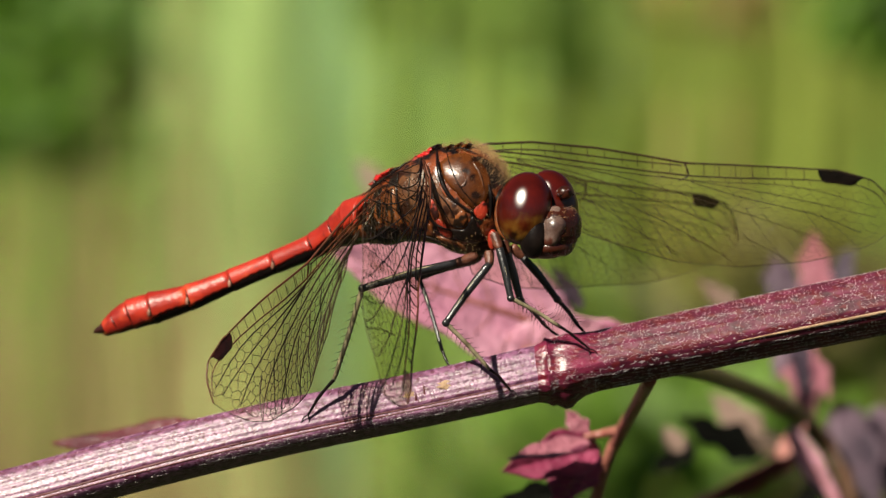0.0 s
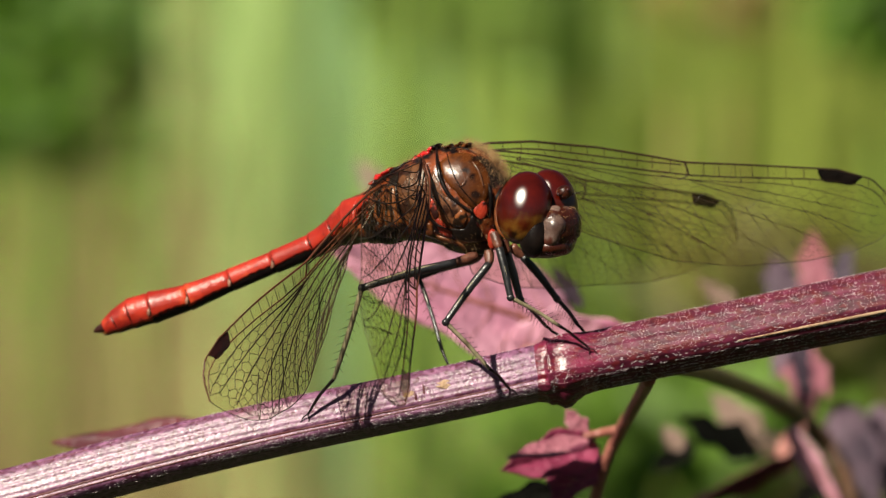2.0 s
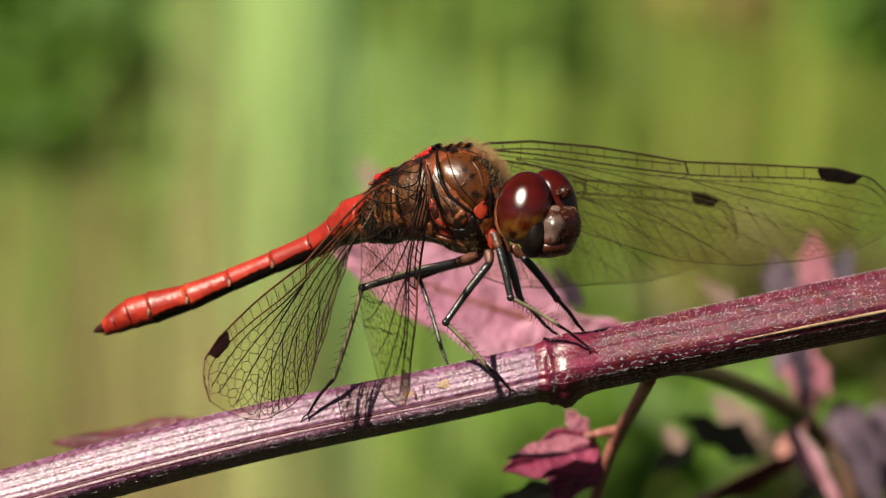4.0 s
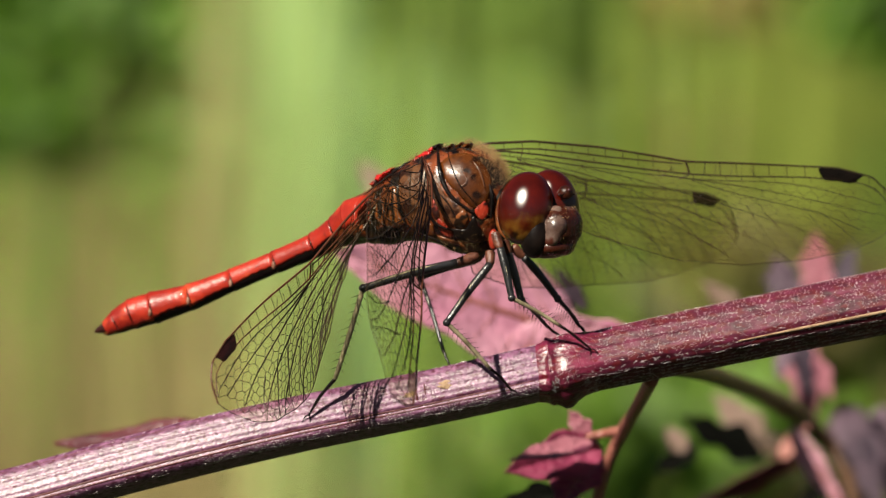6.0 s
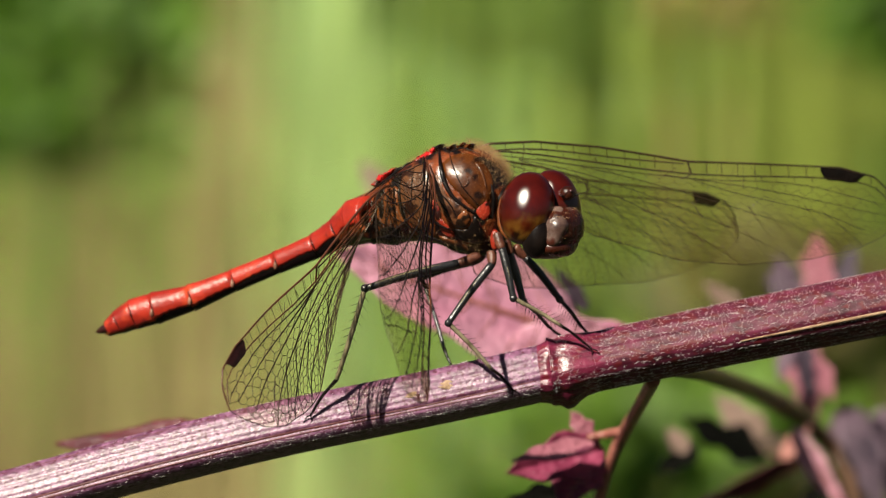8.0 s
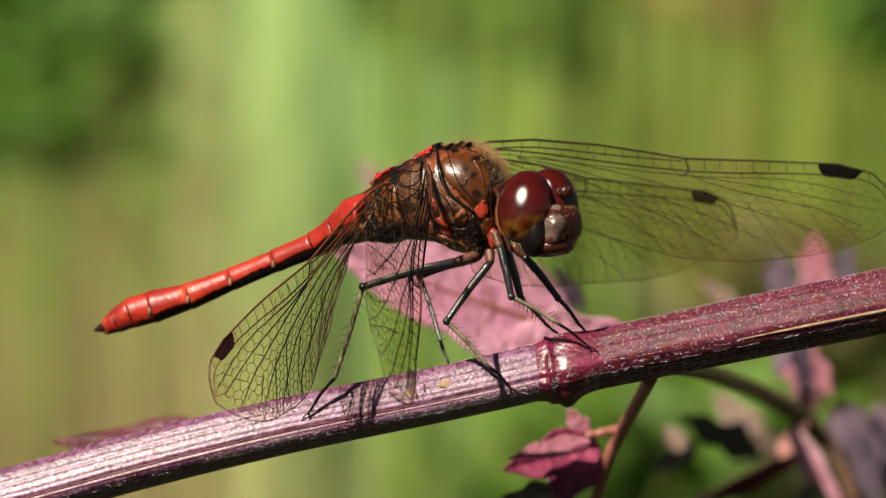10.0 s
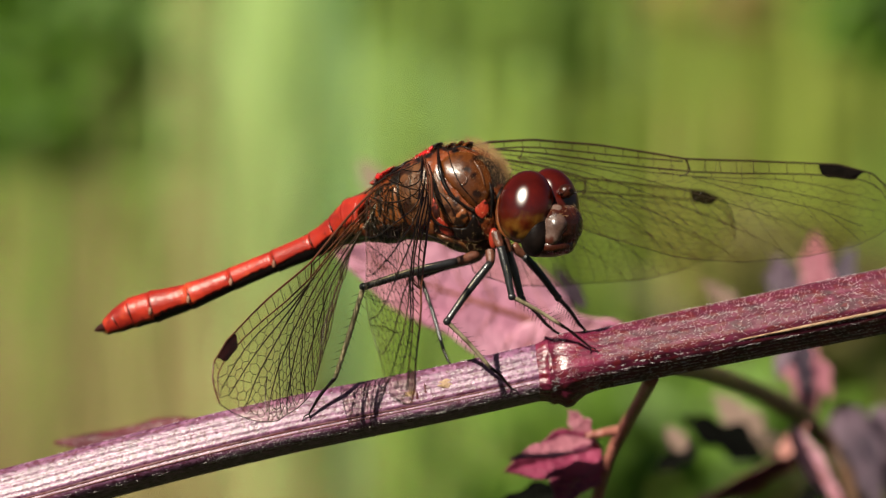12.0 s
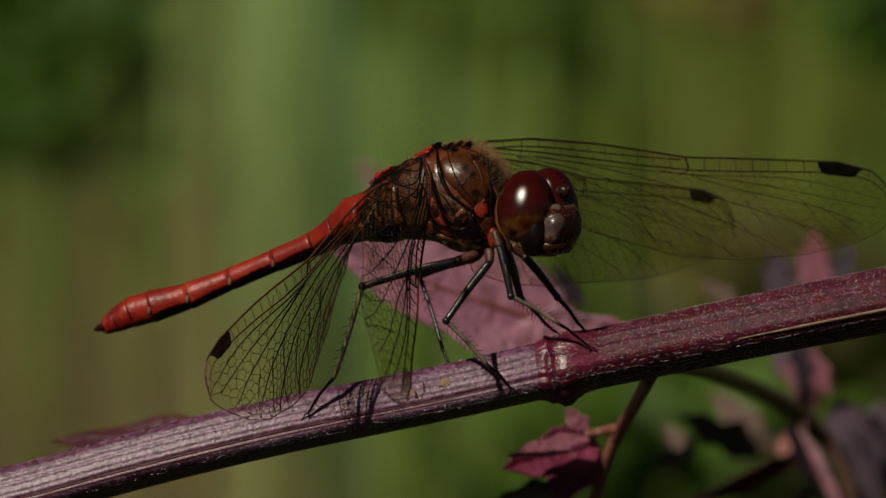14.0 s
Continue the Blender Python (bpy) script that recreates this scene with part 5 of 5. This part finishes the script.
SHAKE = {   # wing turns about its root: seconds, degrees about x, y, z
    "far_fore": [(0, 0.00, 0.00, 0.00), (0.5, 0.00, -0.02, 0.01), (1, 0.00, 0.00, 0.00), (1.5, 0.00, -0.02, 0.01), (2, 0.01, -0.04, 0.02), (2.5, 0.02, -0.08, 0.04), (3, 0.02, -0.12, 0.06), (5.5, 0.05, -0.25, 0.12), (6, 0.06, -0.33, 0.16), (6.5, 0.07, -0.35, 0.16), (7, 0.06, -0.33, 0.16), (7.5, 0.10, -0.49, 0.23), (8, 0.08, -0.43, 0.20), (10.5, 0.15, -0.75, 0.35), (11, 0.15, -0.75, 0.35), (11.5, 0.15, -0.75, 0.35), (12, 0.13, -0.66, 0.31), (12.5, 0.12, -0.62, 0.29), (13, 0.10, -0.52, 0.24), (13.5, 0.18, -0.91, 0.43), (14, 0.19, -0.96, 0.45)],
    "far_hind": [(0, 0.00, 0.00, 0.00), (0.5, 0.03, -0.04, 0.01), (1, 0.02, -0.03, -0.04), (1.5, 0.01, -0.02, -0.05), (2, 0.04, -0.03, 0.12), (2.5, 0.07, -0.07, 0.12), (3, 0.11, -0.11, 0.13), (5.5, 0.24, -0.22, 0.44), (6, 0.23, -0.21, 0.45), (6.5, 0.24, -0.25, 0.33), (7, 0.25, -0.25, 0.37), (7.5, 0.28, -0.26, 0.50), (8, 0.29, -0.25, 0.61), (10.5, 0.35, -0.37, 0.42), (11, 0.36, -0.30, 0.89), (11.5, 0.33, -0.32, 0.54), (12, 0.39, -0.32, 0.94), (12.5, 0.33, -0.29, 0.69), (13, 0.29, -0.25, 0.62), (13.5, 0.48, -0.45, 0.88), (14, 0.46, -0.41, 0.96)],
    "near_hind": [(0, 0.00, 0.00, 0.00), (0.5, -0.09, 0.18, -0.15), (1, -0.01, 0.29, -0.36), (1.5, -0.01, 0.34, -0.43), (2, -0.01, 0.34, -0.43), (2.5, -0.15, 0.40, -0.38), (3, -0.13, 0.43, -0.43), (5.5, -0.16, 0.29, -0.22), (6, -0.04, -0.36, 0.51), (6.5, -0.05, 0.08, -0.06), (7, 0.02, 0.38, -0.52), (7.5, 0.21, -1.10, 1.24), (8, 0.46, -1.57, 1.61), (10.5, 0.07, -0.05, 0.00), (11, 0.28, -0.32, 0.16), (11.5, 0.18, -0.15, 0.03), (12, 0.12, -0.57, 0.63), (12.5, 0.21, -0.45, 0.39), (13, 0.24, -0.28, 0.14), (13.5, -0.02, 0.06, -0.06), (14, 0.12, 0.16, -0.32)],
    "near_fore": [(0, 0.00, 0.00, 0.00), (0.5, 0.00, 0.00, 0.00), (1, 0.10, 0.15, -0.20), (1.5, 0.01, 0.15, -0.20), (2, 0.01, 0.15, -0.20), (2.5, 0.01, 0.15, -0.20), (3, 0.01, 0.15, -0.20), (5.5, 0.00, 0.04, -0.06), (6, -0.11, -0.39, 0.52), (6.5, -0.05, -0.29, 0.38), (7, 0.19, 0.13, -0.18), (7.5, -0.65, -1.12, 1.52), (8, -0.66, -1.37, 1.85), (10.5, -0.01, -0.12, 0.15), (11, -0.00, -0.07, 0.09), (11.5, -0.00, -0.04, 0.06), (12, -0.09, -0.27, 0.36), (12.5, -0.09, -0.27, 0.36), (13, -0.04, -0.12, 0.17), (13.5, 0.01, -0.09, 0.12), (14, -0.09, 0.05, -0.06)],
}
STEM_SHIFT = [(0, 0, 0), (0.5, 0, 0), (1, -0.02, 0.02), (1.5, -0.02, 0.04), (2, -0.02, 0.04), (2.5, -0.02, 0.04), (3, -0.02, 0.04), (5.5, 0.012, 0.04), (6, 0.06, 0.028), (6.5, 0.068, 0.04), (7, 0.04, 0.048), (7.5, 0.16, 0), (8, 0.16, 0), (10.5, 0.02, 0.12), (11, 0.028, 0.12), (11.5, 0.04, 0.12), (12, 0.08, 0.1), (12.5, 0.072, 0.108), (13, 0.052, 0.112), (13.5, 0.02, 0.128), (14, 0, 0.16)]
BODY_SHIFT = [(0, 0, 0), (0.5, 0, 0), (1, -0.012, 0.02), (1.5, -0.012, 0.04), (2, -0.012, 0.04), (2.5, -0.012, 0.04), (3, -0.012, 0.04), (5.5, 0.02, 0.04), (6, 0.064, 0.02), (6.5, 0.072, 0.032), (7, 0.06, 0.04), (7.5, 0.172, -0.008), (8, 0.18, -0.008), (10.5, 0.028, 0.12), (11, 0.048, 0.12), (11.5, 0.06, 0.12), (12, 0.08, 0.104), (12.5, 0.08, 0.104), (13, 0.064, 0.112), (13.5, 0.04, 0.124), (14, 0.02, 0.14)]
HEAD_TURN = [(0.0, 0, 0), (6.0, 0, 0), (7.5, 0, 0.5), (10.5, 0, 0), (13.5, 0, 0), (13.6, 0, 0), (13.7, 5, 19), (13.8, 4, 15), (13.9, 0, 0.5), (14.0, 0, 0)]   # seconds, degrees of nod and tilt
LEAF_SHIFT = [(0, 0, 0), (0.5, -0.02, 0.02), (1, -0.04, 0.04), (1.5, -0.06, 0.08), (2, -0.06, 0.08), (2.5, -0.06, 0.08), (3, -0.04, 0.08), (5.5, 0.028, 0.028), (6, 0.2, -0.04), (6.5, 0.148, 0.012), (7, 0.04, 0.092), (7.5, 0.36, -0.14), (8, 0.332, -0.12), (10.5, 0.04, 0.12), (11, 0.04, 0.132), (11.5, 0.06, 0.12), (12, 0.168, 0.012), (12.5, 0.156, 0.08), (13, 0.144, 0.08), (13.5, 0.012, 0.132), (14, -0.008, 0.2)]
REED_LEAN = [(0, 0.00), (1, -0.09), (2, 0.09), (3, 0.18), (3.6, 0.36), (4.6, 0.54), (5.3, 0.72), (5.8, 0.90), (6, 1.34), (6.2, 1.97), (6.5, 4.83), (6.8, 2.86), (7, 3.58), (7.2, 5.71), (7.4, 5.27), (7.6, 4.29), (7.9, 3.04), (8.2, 1.43), (9.2, 0.72), (10.3, 0.54), (11, 0.18), (11.8, 0.18), (12.4, 0.54), (13, 0.54), (14, 0.36)]


def motions():
    """The plant and the insect stir in the breeze; the wings tremble; the reeds behind swing."""
    walk(stem, shifted(ORIGIN[stem], STEM_SHIFT))
    walk(dragonfly, shifted(ORIGIN[dragonfly], BODY_SHIFT))
    for key, rows in SHAKE.items():
        at = WINGS[key].location.copy()
        walk(WINGS[key], [(t, pose(at.x, at.y, at.z, rx, ry, rz)) for t, rx, ry, rz in rows])
    head = ORIGIN["head"]
    at = head.location.copy()
    walk(head, [(t, pose(at.x, at.y, at.z - rx * 0.05 * MM, rx, ry, 0)) for t, rx, ry in HEAD_TURN])
    for ob, k in SWAY:
        rows = [(t, sx + (x - sx) * k, sz + (z - sz) * k) for (t, x, z), (_, sx, sz) in zip(LEAF_SHIFT, STEM_SHIFT)]
        walk(ob, shifted(ORIGIN[ob], rows))
    for ob, k in zip(reeds, (1.0, 0.8, 0.3, 0.15, 0.4)):
        at = ob.location.copy()
        walk(ob, [(t, pose(at.x, at.y, at.z, 0, a * k * 1.5, 0)) for t, a in REED_LEAN])


motions()
